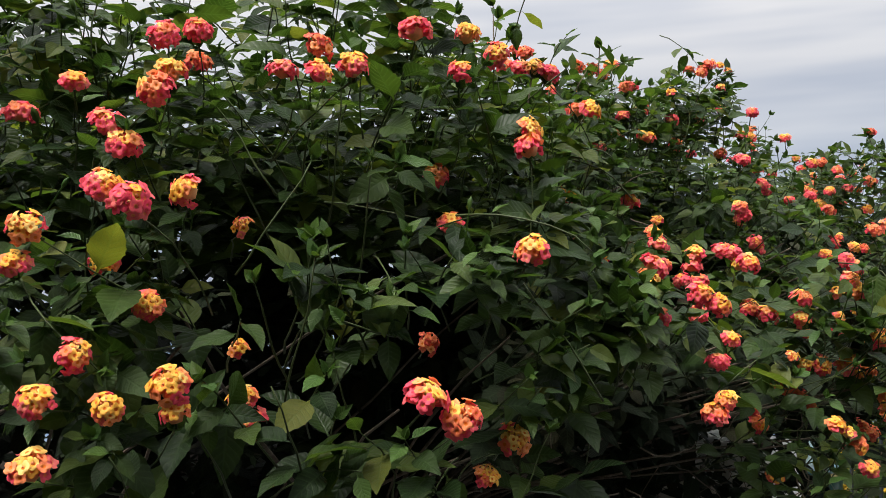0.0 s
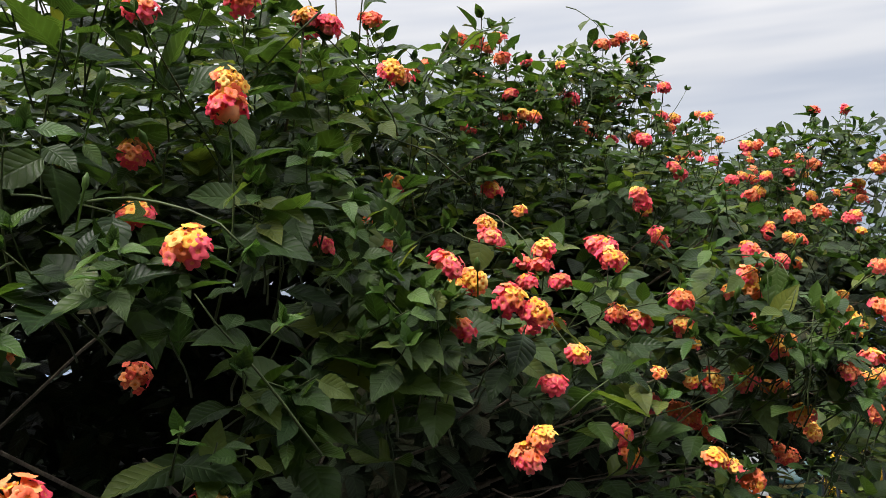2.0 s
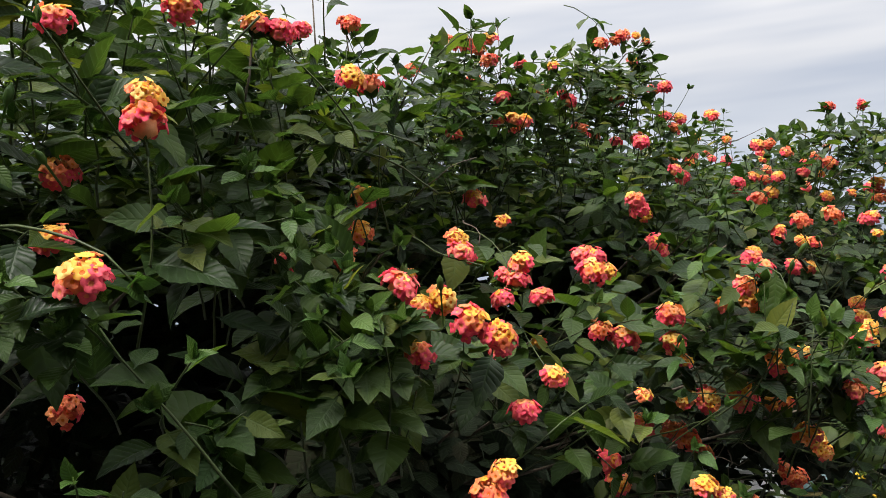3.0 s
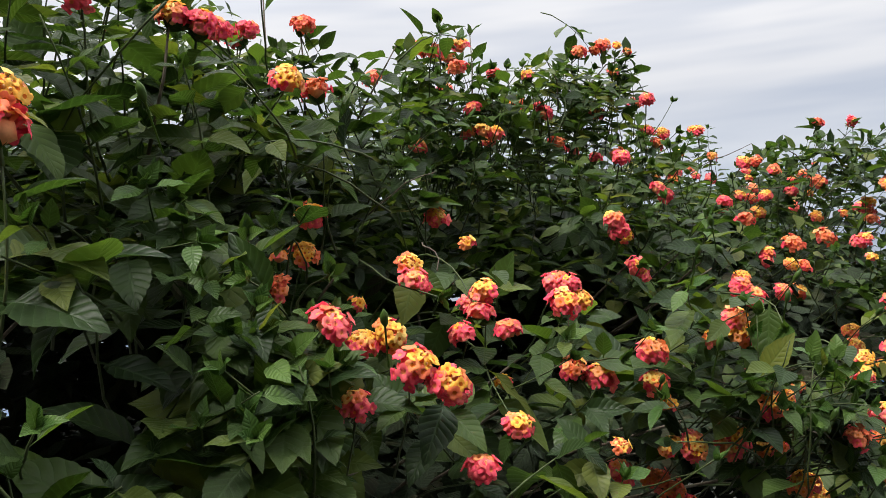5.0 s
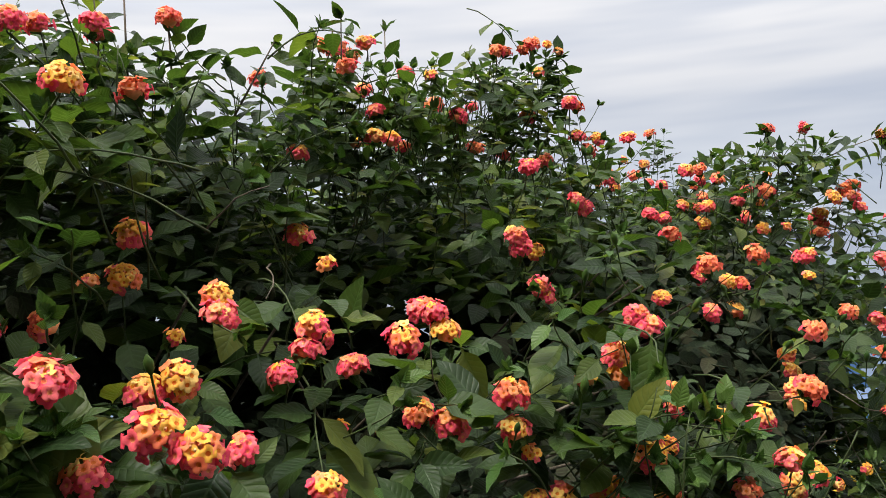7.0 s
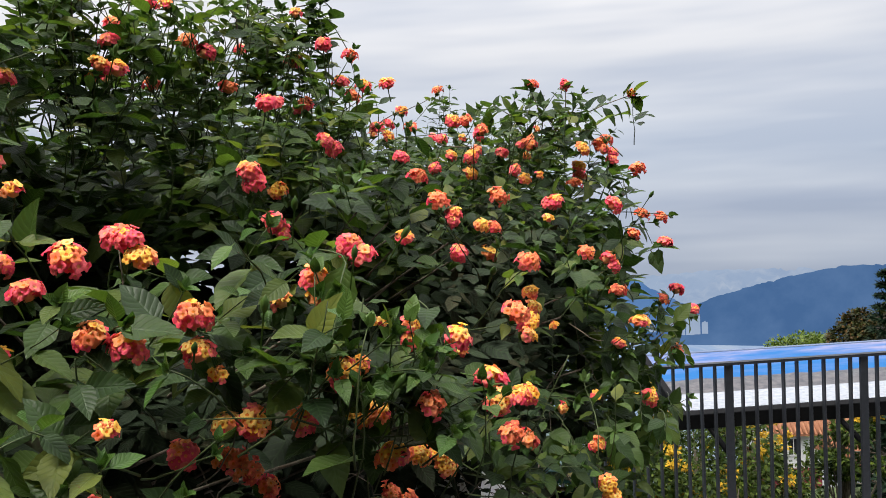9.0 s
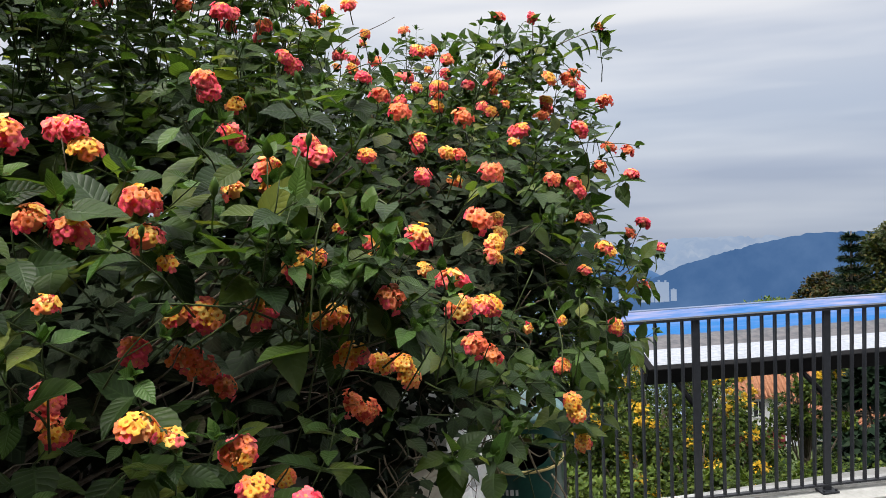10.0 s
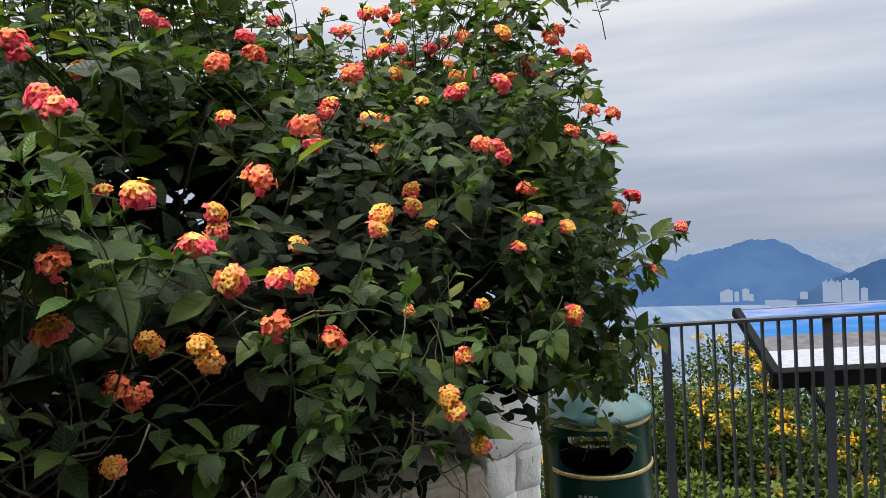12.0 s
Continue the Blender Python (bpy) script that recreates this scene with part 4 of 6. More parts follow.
POCKETS += [(0.79, 1.26, 1.94, 0.02), (0.80, 1.26, 1.81, 0.04), (0.80, 1.28, 2.05, 0.03), (0.82, 1.27, 1.80, 0.03), (0.83, 1.28, 2.00, 0.04), (0.84, 1.31, 1.75, 0.05), (0.85, 1.30, 1.85, 0.03), (0.85, 1.30, 1.97, 0.04), (0.88, 1.33, 1.94, 0.03), (0.88, 1.36, 2.05, 0.02), (0.89, 1.36, 1.81, 0.03), (0.90, 1.37, 1.87, 0.03), (0.93, 1.41, 1.94, 0.04), (0.95, 1.43, 1.90, 0.04), (1.00, 1.53, 1.73, 0.03), (1.01, 1.52, 1.86, 0.04), (1.01, 1.53, 1.95, 0.05), (1.04, 1.57, 1.84, 0.04), (1.12, 1.65, 1.83, 0.04), (1.15, 1.68, 1.77, 0.04), (1.25, 1.77, 1.79, 0.04)]

POCKETS += [(-0.14, 0.77, 2.19, 0.05), (-0.07, 0.78, 2.20, 0.045), (-0.13, 0.81, 2.26, 0.04), (-0.04, 0.81, 2.24, 0.035)]


def past_sightline(p):
    """Right of the sightlines from the camera's last position that cut the hedge's outline."""
    return p.x > 0.9 and (p.x - 1.06) / (p.y - 0.58) > float(np.interp(p.z, (1.5, 1.8, 1.95, 2.1, 2.2, 2.3, 2.4), (0.19, 0.24, 0.245, 0.22, 0.19, 0.155, 0.09)))


def in_pocket(p, k=1.0):
    return any((p.x - x) ** 2 + (p.z - z) ** 2 < (r * k * 1.2) ** 2 and y - 0.16 < p.y < y + 0.28 for x, y, z, r in POCKETS)


# flower heads: kind (m mixed, p pink, y yellow, r red-orange, s small) and place, stretch by stretch
def sprays_near_start():
    return [("y", -0.266, 0.728, 2.102), ("m", -0.217, 0.709, 2.064), ("m", -0.244, 0.625, 2.032), ("m", -0.192, 0.569, 2.160), ("p", -0.168, 0.560, 2.150), ("m", -0.177, 0.698, 2.165), ("m", -0.236, 0.706, 2.208), ("p", -0.252, 0.708, 2.228),
            ("p", -0.186, 0.766, 2.324), ("p", -0.215, 0.755, 2.318), ("r", -0.200, 0.800, 2.300), ("m", -0.207, 0.710, 2.257), ("y", -0.198, 0.725, 2.276), ("m", -0.308, 0.764, 2.277), ("p", -0.370, 0.780, 2.250), ("m", -0.058, 0.698, 2.266), ("m", -0.032, 0.729, 2.278), ("p", -0.100, 0.743, 2.279),
            ("r", -0.065, 0.730, 2.298), ("y", -0.212, 0.611, 1.992), ("y", -0.158, 0.598, 2.012), ("y", -0.156, 0.602, 1.990), ("y", -0.140, 0.731, 1.972)]


def sprays_low_start():
    return [("m", -0.133, 0.727, 1.953), ("m", -0.262, 0.600, 2.000), ("m", -0.262, 0.590, 1.952), ("y", -0.300, 0.660, 2.135), ("m", -0.310, 0.660, 2.105), ("s", -0.153, 0.786, 2.134), ("s", -0.134, 0.696, 2.025), ("s", -0.008, 0.742, 2.040), ("r", 0.026, 0.866, 2.005), ("m", 0.036, 0.614, 1.997),
            ("m", 0.062, 0.625, 1.978), ("y", 0.112, 0.775, 1.922), ("y", 0.085, 0.757, 1.890), ("m", 0.038, 0.858, 2.186), ("m", 0.053, 0.817, 2.135), ("y", 0.134, 0.800, 2.226), ("m", 0.134, 0.796, 2.208), ("m", 0.158, 0.992, 2.328), ("p", 0.178, 1.000, 2.322), ("p", 0.021, 0.807, 2.330), ("y", 0.075, 0.900, 2.348), ("m", 0.067, 0.814, 2.289), ("m", 0.128, 0.716, 2.106)]


def sprays_middle():
    return [("y", 0.236, 1.043, 2.282), ("m", 0.110, 0.940, 2.334), ("r", 0.237, 1.163, 2.301), ("r", 0.137, 1.191, 2.374), ("p", 0.151, 1.118, 2.355), ("r", 0.183, 1.400, 2.440), ("p", 0.125, 1.332, 2.417), ("m", 0.220, 1.185, 2.175), ("y", 0.212, 1.180, 2.135), ("s", 0.192, 1.160, 2.134), ("p", 0.149, 1.083, 2.105), ("r", 0.223, 1.033, 2.106), ("p", 0.286, 0.914, 2.083),
            ("m", 0.288, 1.040, 2.055), ("y", 0.312, 1.048, 2.060), ("m", 0.342, 0.928, 2.049), ("m", 0.365, 0.933, 2.036), ("m", 0.295, 0.937, 2.023), ("p", 0.367, 1.015, 2.016), ("p", 0.333, 1.080, 2.105), ("y", 0.328, 1.090, 2.118), ("s", 0.270, 1.148, 2.083), ("p", 0.390, 1.120, 2.071), ("m", 0.395, 1.125, 2.088)]


def sprays_ledge():
    return [("p", 0.373, 1.107, 2.053), ("p", 0.379, 1.234, 2.070), ("p", 0.418, 1.183, 2.047), ("s", 0.410, 1.144, 1.999), ("m", 0.417, 1.044, 1.980), ("p", 0.385, 0.997, 1.957), ("m", 0.350, 0.900, 1.914), ("y", 0.363, 0.900, 1.930), ("s", 0.381, 1.277, 2.139), ("m", 0.346, 1.310, 2.171), ("m", 0.318, 1.450, 2.279), ("y", 0.412, 1.508, 2.304), ("m", 0.470, 1.122, 2.076),
            ("p", 0.491, 1.245, 2.088), ("p", 0.478, 1.255, 2.090), ("y", 0.500, 1.244, 2.068), ("m", 0.478, 1.143, 2.010), ("m", 0.504, 1.150, 1.999), ("m", 0.557, 1.158, 2.020), ("m", 0.559, 1.157, 1.990), ("s", 0.573, 1.168, 1.967), ("p", 0.531, 1.222, 1.886), ("s", 0.505, 1.065, 1.952), ("y", 0.576, 1.180, 1.920)]


def sprays_lower_ledge():
    return [("m", 0.600, 1.186, 1.919), ("s", 0.580, 1.067, 1.847), ("y", 0.558, 1.055, 1.860), ("m", 0.622, 1.130, 1.812), ("m", 0.634, 1.117, 1.785), ("p", 0.673, 1.059, 1.788), ("p", 0.478, 1.140, 1.868), ("m", 0.484, 1.130, 1.845), ("r", 0.572, 1.240, 1.872), ("r", 0.590, 1.237, 1.860), ("r", 0.606, 1.235, 1.842), ("y", 0.727, 1.233, 1.861), ("m", 0.640, 1.203, 1.910), ("m", 0.650, 1.204, 1.920),
            ("m", 0.660, 1.222, 2.042), ("y", 0.668, 1.220, 2.026), ("s", 0.629, 1.193, 2.026), ("y", 0.682, 1.190, 1.957), ("s", 0.698, 1.190, 1.964), ("y", 0.701, 1.281, 1.889), ("y", 0.718, 1.285, 1.893), ("s", 0.734, 1.345, 1.980), ("m", 0.840, 1.274, 1.922), ("r", 0.732, 1.330, 1.788), ("r", 0.752, 1.336, 1.776)]


def sprays_bend():
    return [("y", 0.799, 1.391, 1.812), ("y", 0.807, 1.393, 1.796), ("y", 0.768, 1.335, 1.828), ("m", 0.894, 1.363, 1.880), ("y", 0.916, 1.398, 1.872), ("r", 0.886, 1.371, 1.832), ("y", 0.872, 1.600, 1.900), ("m", 0.787, 1.530, 1.950), ("m", 0.790, 1.532, 1.930), ("r", 0.930, 1.460, 1.797), ("p", 0.700, 1.312, 2.070), ("p", 0.712, 1.312, 2.060), ("m", 0.588, 1.486, 2.164), ("p", 0.594, 1.488, 2.150), ("p", 0.616, 1.485, 2.100), ("p", 0.622, 1.492, 2.088),
            ("p", 0.611, 1.530, 2.257), ("y", 0.620, 1.580, 2.142), ("p", 0.689, 1.643, 2.217), ("p", 0.703, 1.650, 2.205), ("p", 0.623, 1.584, 2.265), ("p", 0.808, 1.684, 2.192), ("r", 0.827, 1.645, 2.160), ("p", 0.697, 1.713, 2.375)]


def sprays_crest():
    return [("m", 0.649, 1.940, 2.393), ("r", 0.546, 1.760, 2.316), ("r", 0.317, 1.672, 2.473), ("r", 0.346, 1.650, 2.462), ("r", 0.363, 1.643, 2.448), ("y", 0.385, 1.660, 2.470), ("p", 0.440, 1.712, 2.435), ("r", 0.608, 1.866, 2.500), ("r", 0.640, 1.870, 2.502), ("r", 0.586, 1.707, 2.461), ("m", 0.796, 1.590, 2.070), ("m", 0.906, 1.779, 2.102), ("p", 0.900, 1.770, 2.090), ("p", 0.892, 1.682, 2.039), ("y", 0.962, 1.813, 2.078), ("r", 0.985, 1.812, 2.074),
            ("p", 1.098, 1.842, 2.113), ("m", 1.110, 1.840, 2.118), ("y", 1.110, 2.040, 2.168), ("y", 1.255, 2.110, 2.195), ("r", 1.258, 2.112, 2.175), ("r", 1.297, 2.090, 2.243), ("p", 1.381, 2.218, 2.233), ("r", 1.155, 2.110, 2.376)]


def sprays_far_end():
    return [("p", 1.230, 2.110, 2.375), ("r", 1.045, 2.654, 2.456), ("p", 1.000, 2.370, 2.288), ("p", 0.999, 2.500, 2.308), ("p", 0.864, 2.325, 2.324), ("r", 1.348, 1.998, 2.085), ("p", 1.360, 1.920, 2.028), ("p", 1.161, 1.697, 2.105), ("m", 1.150, 1.703, 2.015), ("p", 1.160, 1.703, 2.003), ("y", 1.265, 1.825, 1.886), ("y", 1.195, 1.690, 1.908), ("r", 1.200, 1.778, 1.952), ("r", 1.301, 1.937, 2.047),
            ("r", 1.384, 1.988, 1.906), ("p", 1.410, 1.977, 1.926), ("p", 1.565, 2.203, 1.850), ("r", 1.470, 2.100, 1.775), ("m", 1.266, 1.807, 1.748), ("m", 1.022, 1.722, 1.940), ("y", 1.024, 1.735, 1.962), ("y", 0.977, 1.603, 1.912), ("y", 0.985, 1.615, 1.932), ("s", 1.049, 1.693, 1.910)]


def sprays_last():
    return [("s", 1.112, 1.686, 1.792), ("m", 1.081, 1.600, 1.736), ("y", 1.058, 1.505, 1.708), ("y", 1.064, 1.506, 1.690), ("y", 1.096, 1.560, 1.627), ("y", 0.652, 1.490, 1.656), ("y", 0.974, 1.824, 2.030), ("r", 1.131, 1.753, 2.025), ("r", 1.210, 2.014, 2.155), ("r", 1.06, 2.25, 2.25), ("p", 1.10, 2.40, 2.30), ("r", 1.02, 2.15, 2.22), ("p", 0.93, 2.08, 2.20), ("p", 0.80, 1.95, 2.27), ("r", 0.75, 1.88, 2.32), ("r", 0.90, 2.2, 2.30),
            ("p", 1.15, 2.25, 2.20), ("r", 1.20, 2.3, 2.28), ("r", 0.48, 1.80, 2.40), ("p", 0.40, 1.62, 2.36), ("r", 0.25, 1.55, 2.40), ("p", 0.52, 1.70, 2.36)]


def sprays_top():
    return [("r", 0.169, 1.431, 2.452), ("p", 0.083, 1.430, 2.436), ("r", 0.655, 1.870, 2.512), ("s", 0.685, 1.880, 2.512), ("s", 0.705, 1.885, 2.500), ("r", 0.766, 2.117, 2.443), ("s", 1.381, 2.102, 2.353), ("r", 1.296, 2.062, 2.225), ("r", 1.387, 1.990, 2.078), ("r", 1.310, 2.080, 2.250), ("p", 1.318, 2.075, 2.205)]


# broad-leaved sprays that stand out of the shade
def broad_sprays_near():
    return [(-0.28, 0.67, 2.13), (-0.22, 0.63, 2.00), (-0.16, 0.64, 1.97), (-0.10, 0.66, 2.08), (-0.06, 0.77, 2.27), (-0.05, 0.69, 2.11), (-0.05, 0.69, 2.12), (-0.04, 0.66, 1.96), (-0.04, 0.67, 2.08), (-0.02, 0.66, 1.95), (-0.02, 0.68, 2.08), (-0.01, 0.66, 2.02), (0.01, 0.68, 2.07), (0.03, 0.71, 2.13), (0.04, 0.74, 2.18), (0.07, 0.72, 2.09), (0.07, 0.80, 2.25), (0.17, 0.78, 2.03), (0.19, 0.88, 2.16), (0.21, 0.87, 2.11), (0.23, 0.86, 2.07), (0.24, 0.85, 2.03), (0.24, 0.85, 2.04), (0.25, 1.00, 2.17)]


def broad_sprays_far():
    return [(0.26, 0.89, 2.06), (0.29, 0.93, 2.08), (0.34, 1.02, 2.09), (0.40, 1.17, 2.12), (0.48, 1.08, 2.05), (0.51, 1.07, 2.02), (0.54, 1.08, 1.87), (0.55, 1.08, 1.79), (0.58, 1.10, 1.80), (0.58, 1.16, 2.07), (0.60, 1.11, 1.77), (0.61, 1.15, 2.06), (0.65, 1.13, 1.99), (0.70, 1.15, 1.97), (0.75, 1.18, 1.95), (0.76, 1.18, 1.94), (0.77, 1.19, 1.94), (0.83, 1.25, 1.74), (0.86, 1.26, 1.76), (0.88, 1.31, 1.72), (0.92, 1.36, 1.73), (0.94, 1.41, 1.70), (0.97, 1.42, 1.78), (0.99, 1.49, 1.70), (1.01, 1.48, 1.81), (1.03, 1.51, 1.82), (1.10, 1.65, 1.64)]


def broad_sprays_ledge():
    return [(0.23, 0.88, 2.10), (0.25, 0.89, 2.08), (0.24, 0.86, 2.07), (0.27, 0.88, 2.05), (0.28, 0.92, 2.09), (0.21, 0.89, 2.14), (0.30, 0.91, 2.06), (0.08, 0.71, 2.10), (0.14, 0.79, 2.14), (0.12, 0.72, 2.00), (0.15, 0.75, 2.00), (0.20, 0.80, 2.01), (0.24, 0.84, 2.04), (0.19, 0.79, 1.99), (0.47, 1.03, 1.97), (0.50, 1.05, 1.94), (0.47, 1.03, 1.92), (0.59, 1.09, 1.93), (0.53, 1.06, 2.00)]


def broad_sprays_bend():
    return [(0.71, 1.14, 1.94), (0.76, 1.18, 1.98), (0.74, 1.16, 1.95), (0.78, 1.19, 1.94), (0.69, 1.14, 1.98), (0.79, 1.19, 1.90), (0.83, 1.21, 1.92), (0.71, 1.15, 1.99), (0.76, 1.16, 2.0), (0.73, 1.15, 2.02), (0.77, 1.17, 1.96), (0.70, 1.11, 2.01), (0.76, 1.13, 1.97), (0.66, 1.10, 2.02), (0.80, 1.16, 1.95)]


def broad_sprays_start():
    return [(-0.08, 0.68, 2.12), (-0.03, 0.67, 2.09), (-0.08, 0.65, 2.08), (0.06, 0.70, 2.09), (0.01, 0.67, 2.08), (-0.03, 0.65, 2.03), (-0.02, 0.65, 1.98), (0.14, 0.74, 1.96), (0.02, 0.71, 2.13), (-0.13, 0.63, 2.02), (-0.15, 0.63, 1.99), (-0.01, 0.65, 1.95), (0.16, 0.76, 2.00)]


def build_hedge():
    rnd = random.Random(11)
    hedge = thing("lantana_hedge", "dense lantana hedge with pink and yellow flower heads above a wall", "hedge", at=(0.5, 2.0, WALLTOP))
    base = hedge.location
    leaves, twigs, young = [], Heap(), []
    # middle of the camera's path; most leaves that hide heads from here are dropped
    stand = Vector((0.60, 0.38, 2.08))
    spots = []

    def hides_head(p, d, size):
        """True for a blade that would hide a head from the camera's middle position."""
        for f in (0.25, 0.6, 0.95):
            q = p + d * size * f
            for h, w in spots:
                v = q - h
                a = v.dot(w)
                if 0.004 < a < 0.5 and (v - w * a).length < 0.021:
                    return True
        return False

    up = Vector((0, 0, 1))

    def jitter(k):
        return Vector((rnd.gauss(0, k), rnd.gauss(0, k), rnd.gauss(0, k)))

    def shoot(tip, axis, length, pairs, size, depth, first=0.006, stem=0.0008, droop=0.28, keep=False):
        """A leafy shoot that ends at tip and runs back along -axis; leaves in crossed pairs."""
        axis = axis.normalized()
        if depth < 0.5:
            far = step(1.05, 1.55, tip.y)
            size *= 1 - 0.16 * far
        length = min(length, first + pairs * size * 0.55 + 0.035)
        pts, dirs = [], []
        n = 6
        p, d = tip.copy(), axis.copy()
        for i in range(n + 1):
            pts.append(p.copy())
            dirs.append(d.copy())
            d = (d + Vector((0, 0, 0.07)) + HEDGE_OUT * 0.10 + jitter(0.10)).normalized()
            p = p - d * (length / n)
        before = (len(leaves), len(young))
        side = axis.cross(Vector((rnd.gauss(0, 1), rnd.gauss(0, 1), rnd.gauss(0, 1)))).normalized()
        s = first
        for k in range(pairs):
            f = min(s / length, 0.999) * n
            i = int(f)
            q = pts[i].lerp(pts[i + 1], f - i)
            ax = dirs[i]
            side = (side - ax * side.dot(ax)).normalized()
            grow = min(1.0, 0.45 + 0.25 * k) if first < 0.03 else min(1.0, 0.75 + 0.12 * k)
            for sg in (-1, 1):
                if rnd.random() < 0.07:
                    continue
                sz = size * grow * rnd.uniform(0.78, 1.18)
                lift = step(2.0, 2.3, q.z)
                ld = Vector((side.x, side.y, side.z * (0.65 - 0.2 * lift))) * sg * 0.85 + ax * 0.36 + HEDGE_OUT * 0.18 - up * droop * (1 - 0.4 * lift) * rnd.uniform(0.2, 1.5) + jitter(0.15)
                face = up * rnd.uniform(0.8, 1.2) + HEDGE_OUT * rnd.uniform(-0.1, 0.55) + ax * 0.12 + jitter(0.28)
                if depth < 0.5 and droop < 0.5 and q.z < float(np.interp(q.x, BX, BZ)) - 0.03:
                    continue
                c = q + ld.normalized() * sz * 0.6
                if depth < 0.5 and c.x < 0.3 and c.y < face_y(c.x, c.z) - 0.05:
                    continue
                if 0.08 < q.x < 0.36 and q.y < 0.95 and q.z > 2.13 + 0.30 * (q.y - 0.45):
                    continue
                if depth < 0.5 and not keep and in_pocket(q + ld.normalized() * sz * 0.5, 0.85) and rnd.random() < 0.88:
                    continue
                if q.x > 0.9 and q.z < 1.8:
                    sz = min(sz, 0.055)
                if sz > 0.075 and q.z < 1.5 and (q - WALL_END).dot(OUT) > -0.36:
                    continue
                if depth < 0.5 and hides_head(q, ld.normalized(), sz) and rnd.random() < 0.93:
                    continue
                b = q - base + ld.normalized() * 0.006
                rec = (leaf_pose(b, ld, face, sz, rnd.uniform(0.9, 1.12)), rnd.randrange(60), depth, b)
                (young if k == 0 and first < 0.03 and depth < 0.2 and rnd.random() < 0.5 else leaves).append(rec)
            side = ax.cross(side)
            s += size * rnd.uniform(0.42, 0.62)
        if depth < 0.2 and first < 0.03 and rnd.random() < 0.6:
            # a tight tuft of unfolding leaves at the tip
            for k in range(5):
                ld = axis + side * math.cos(k * 2.2) * 0.7 + axis.cross(side) * math.sin(k * 2.2) * 0.7 + up * 0.3
                o = tip - base - axis * 0.002
                young.append((leaf_pose(o, ld, axis + jitter(0.3), rnd.uniform(0.010, 0.019)), rnd.randrange(60), depth, o))
        if len(leaves) + len(young) - sum(before) < 3:
            del leaves[before[0]:], young[before[1]:]
        elif depth < 0.25:
            V, F = tube_rings([q - base for q in pts], [stem * (0.75 + 0.13 * i) for i in range(n + 1)], 4)
            twigs.add(V, F, 0)
        return pts[-1]

    # flowering shoots
    heads = sprays_near_start() + sprays_low_start() + sprays_middle() + sprays_ledge() + sprays_lower_ledge() + sprays_bend() + sprays_crest() + sprays_far_end() + sprays_last() + sprays_top()
    for i in range(36):
        x = rnd.uniform(0.35, 1.36)
        z = float(np.interp(x, TX, TZ)) + rnd.uniform(-0.16, 0.0)
        p = Vector((x, face_y(x, z) + rnd.uniform(0.02, 0.5), z))
        if not past_sightline(p + Vector((0.03, 0, 0))):
            heads.append((rnd.choice("rypsmp"), p.x, p.y, p.z))
    late = random.Random(23)
    for i in range(22):
        x, z = late.uniform(0.75, 1.38), late.uniform(1.8, 2.2)
        p = Vector((x, face_y(x, z) + late.uniform(-0.01, 0.06), z))
        if not past_sightline(p) and min((p - Vector(h[1:])).length for h in heads) > 0.05:
            heads.append((late.choice("ryrsms"), p.x, p.y, p.z))
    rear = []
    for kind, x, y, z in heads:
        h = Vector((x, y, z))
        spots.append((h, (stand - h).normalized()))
    for kind, x, y, z in heads:
        high = step(2.2, 2.4, z)
        tip = Vector((x, y, z))
        low = step(1.95, 1.75, z)
        axis = (HEDGE_OUT * (0.75 - 0.5 * high) + up * (0.45 + 0.4 * high - 0.35 * low) + jitter(0.4)).normalized()
        look_d = (HEDGE_OUT * (0.52 - 0.15 * high) + up * (0.72 + 0.2 * high - 0.3 * low) + jitter(0.24)).normalized()
        s = rnd.randrange(5)
        near = 0.2 < x < 0.75 and y < 1.16
        ob = new("flower_head", HEADS[kind, s][1 if near else 0])
        ob.parent = hedge
        size = rnd.uniform(0.9, 1.14) * (0.95 if kind == "s" else 1.0)
        m = Matrix.Translation(tip - base) @ look_d.to_track_quat("Z", "Y").to_matrix().to_4x4() @ pose(0, 0, 0, 0, 0, rnd.uniform(0, 360)) @ Matrix.Scale(size, 4)
        ob.matrix_basis = m
        tagged(ob, {"m": "pink flower head with yellow middle", "p": "bright pink flower head", "y": "golden yellow flower head", "r": "fading red-orange flower head", "s": "small half-open flower head"}[kind])
        if near:
            for c, k, fm in HEADS[kind, s][2]:
                fl = new("floret", FLORET[c, k])
                fl.parent = ob
                fl.matrix_basis = fm
        # bare stalk from the head back to a leafy node
        L = rnd.uniform(0.018, 0.03)
        foot = tip - look_d * L * 0.4 - axis * L * 0.7
        V, F = tube_rings([tip - base - look_d * 0.004, tip - base - look_d * L * 0.5, foot - base], [0.0009, 0.0010, 0.0012], 4)
        twigs.add(V, F, 0)
        rear.append(shoot(foot + axis * 0.012, axis, rnd.uniform(0.14, 0.23), 4, rnd.uniform(0.043, 0.057), 0.05, first=0.005))
        for k in range(1 if z > 2.2 else 0):
            q = foot + Vector((rnd.gauss(0, 0.03), rnd.gauss(0, 0.03), rnd.uniform(-0.07, -0.01)))
            shoot(q, up + HEDGE_OUT * 0.35 + jitter(0.4), rnd.uniform(0.13, 0.2), 4, rnd.uniform(0.038, 0.05), 0.1, first=0.005)

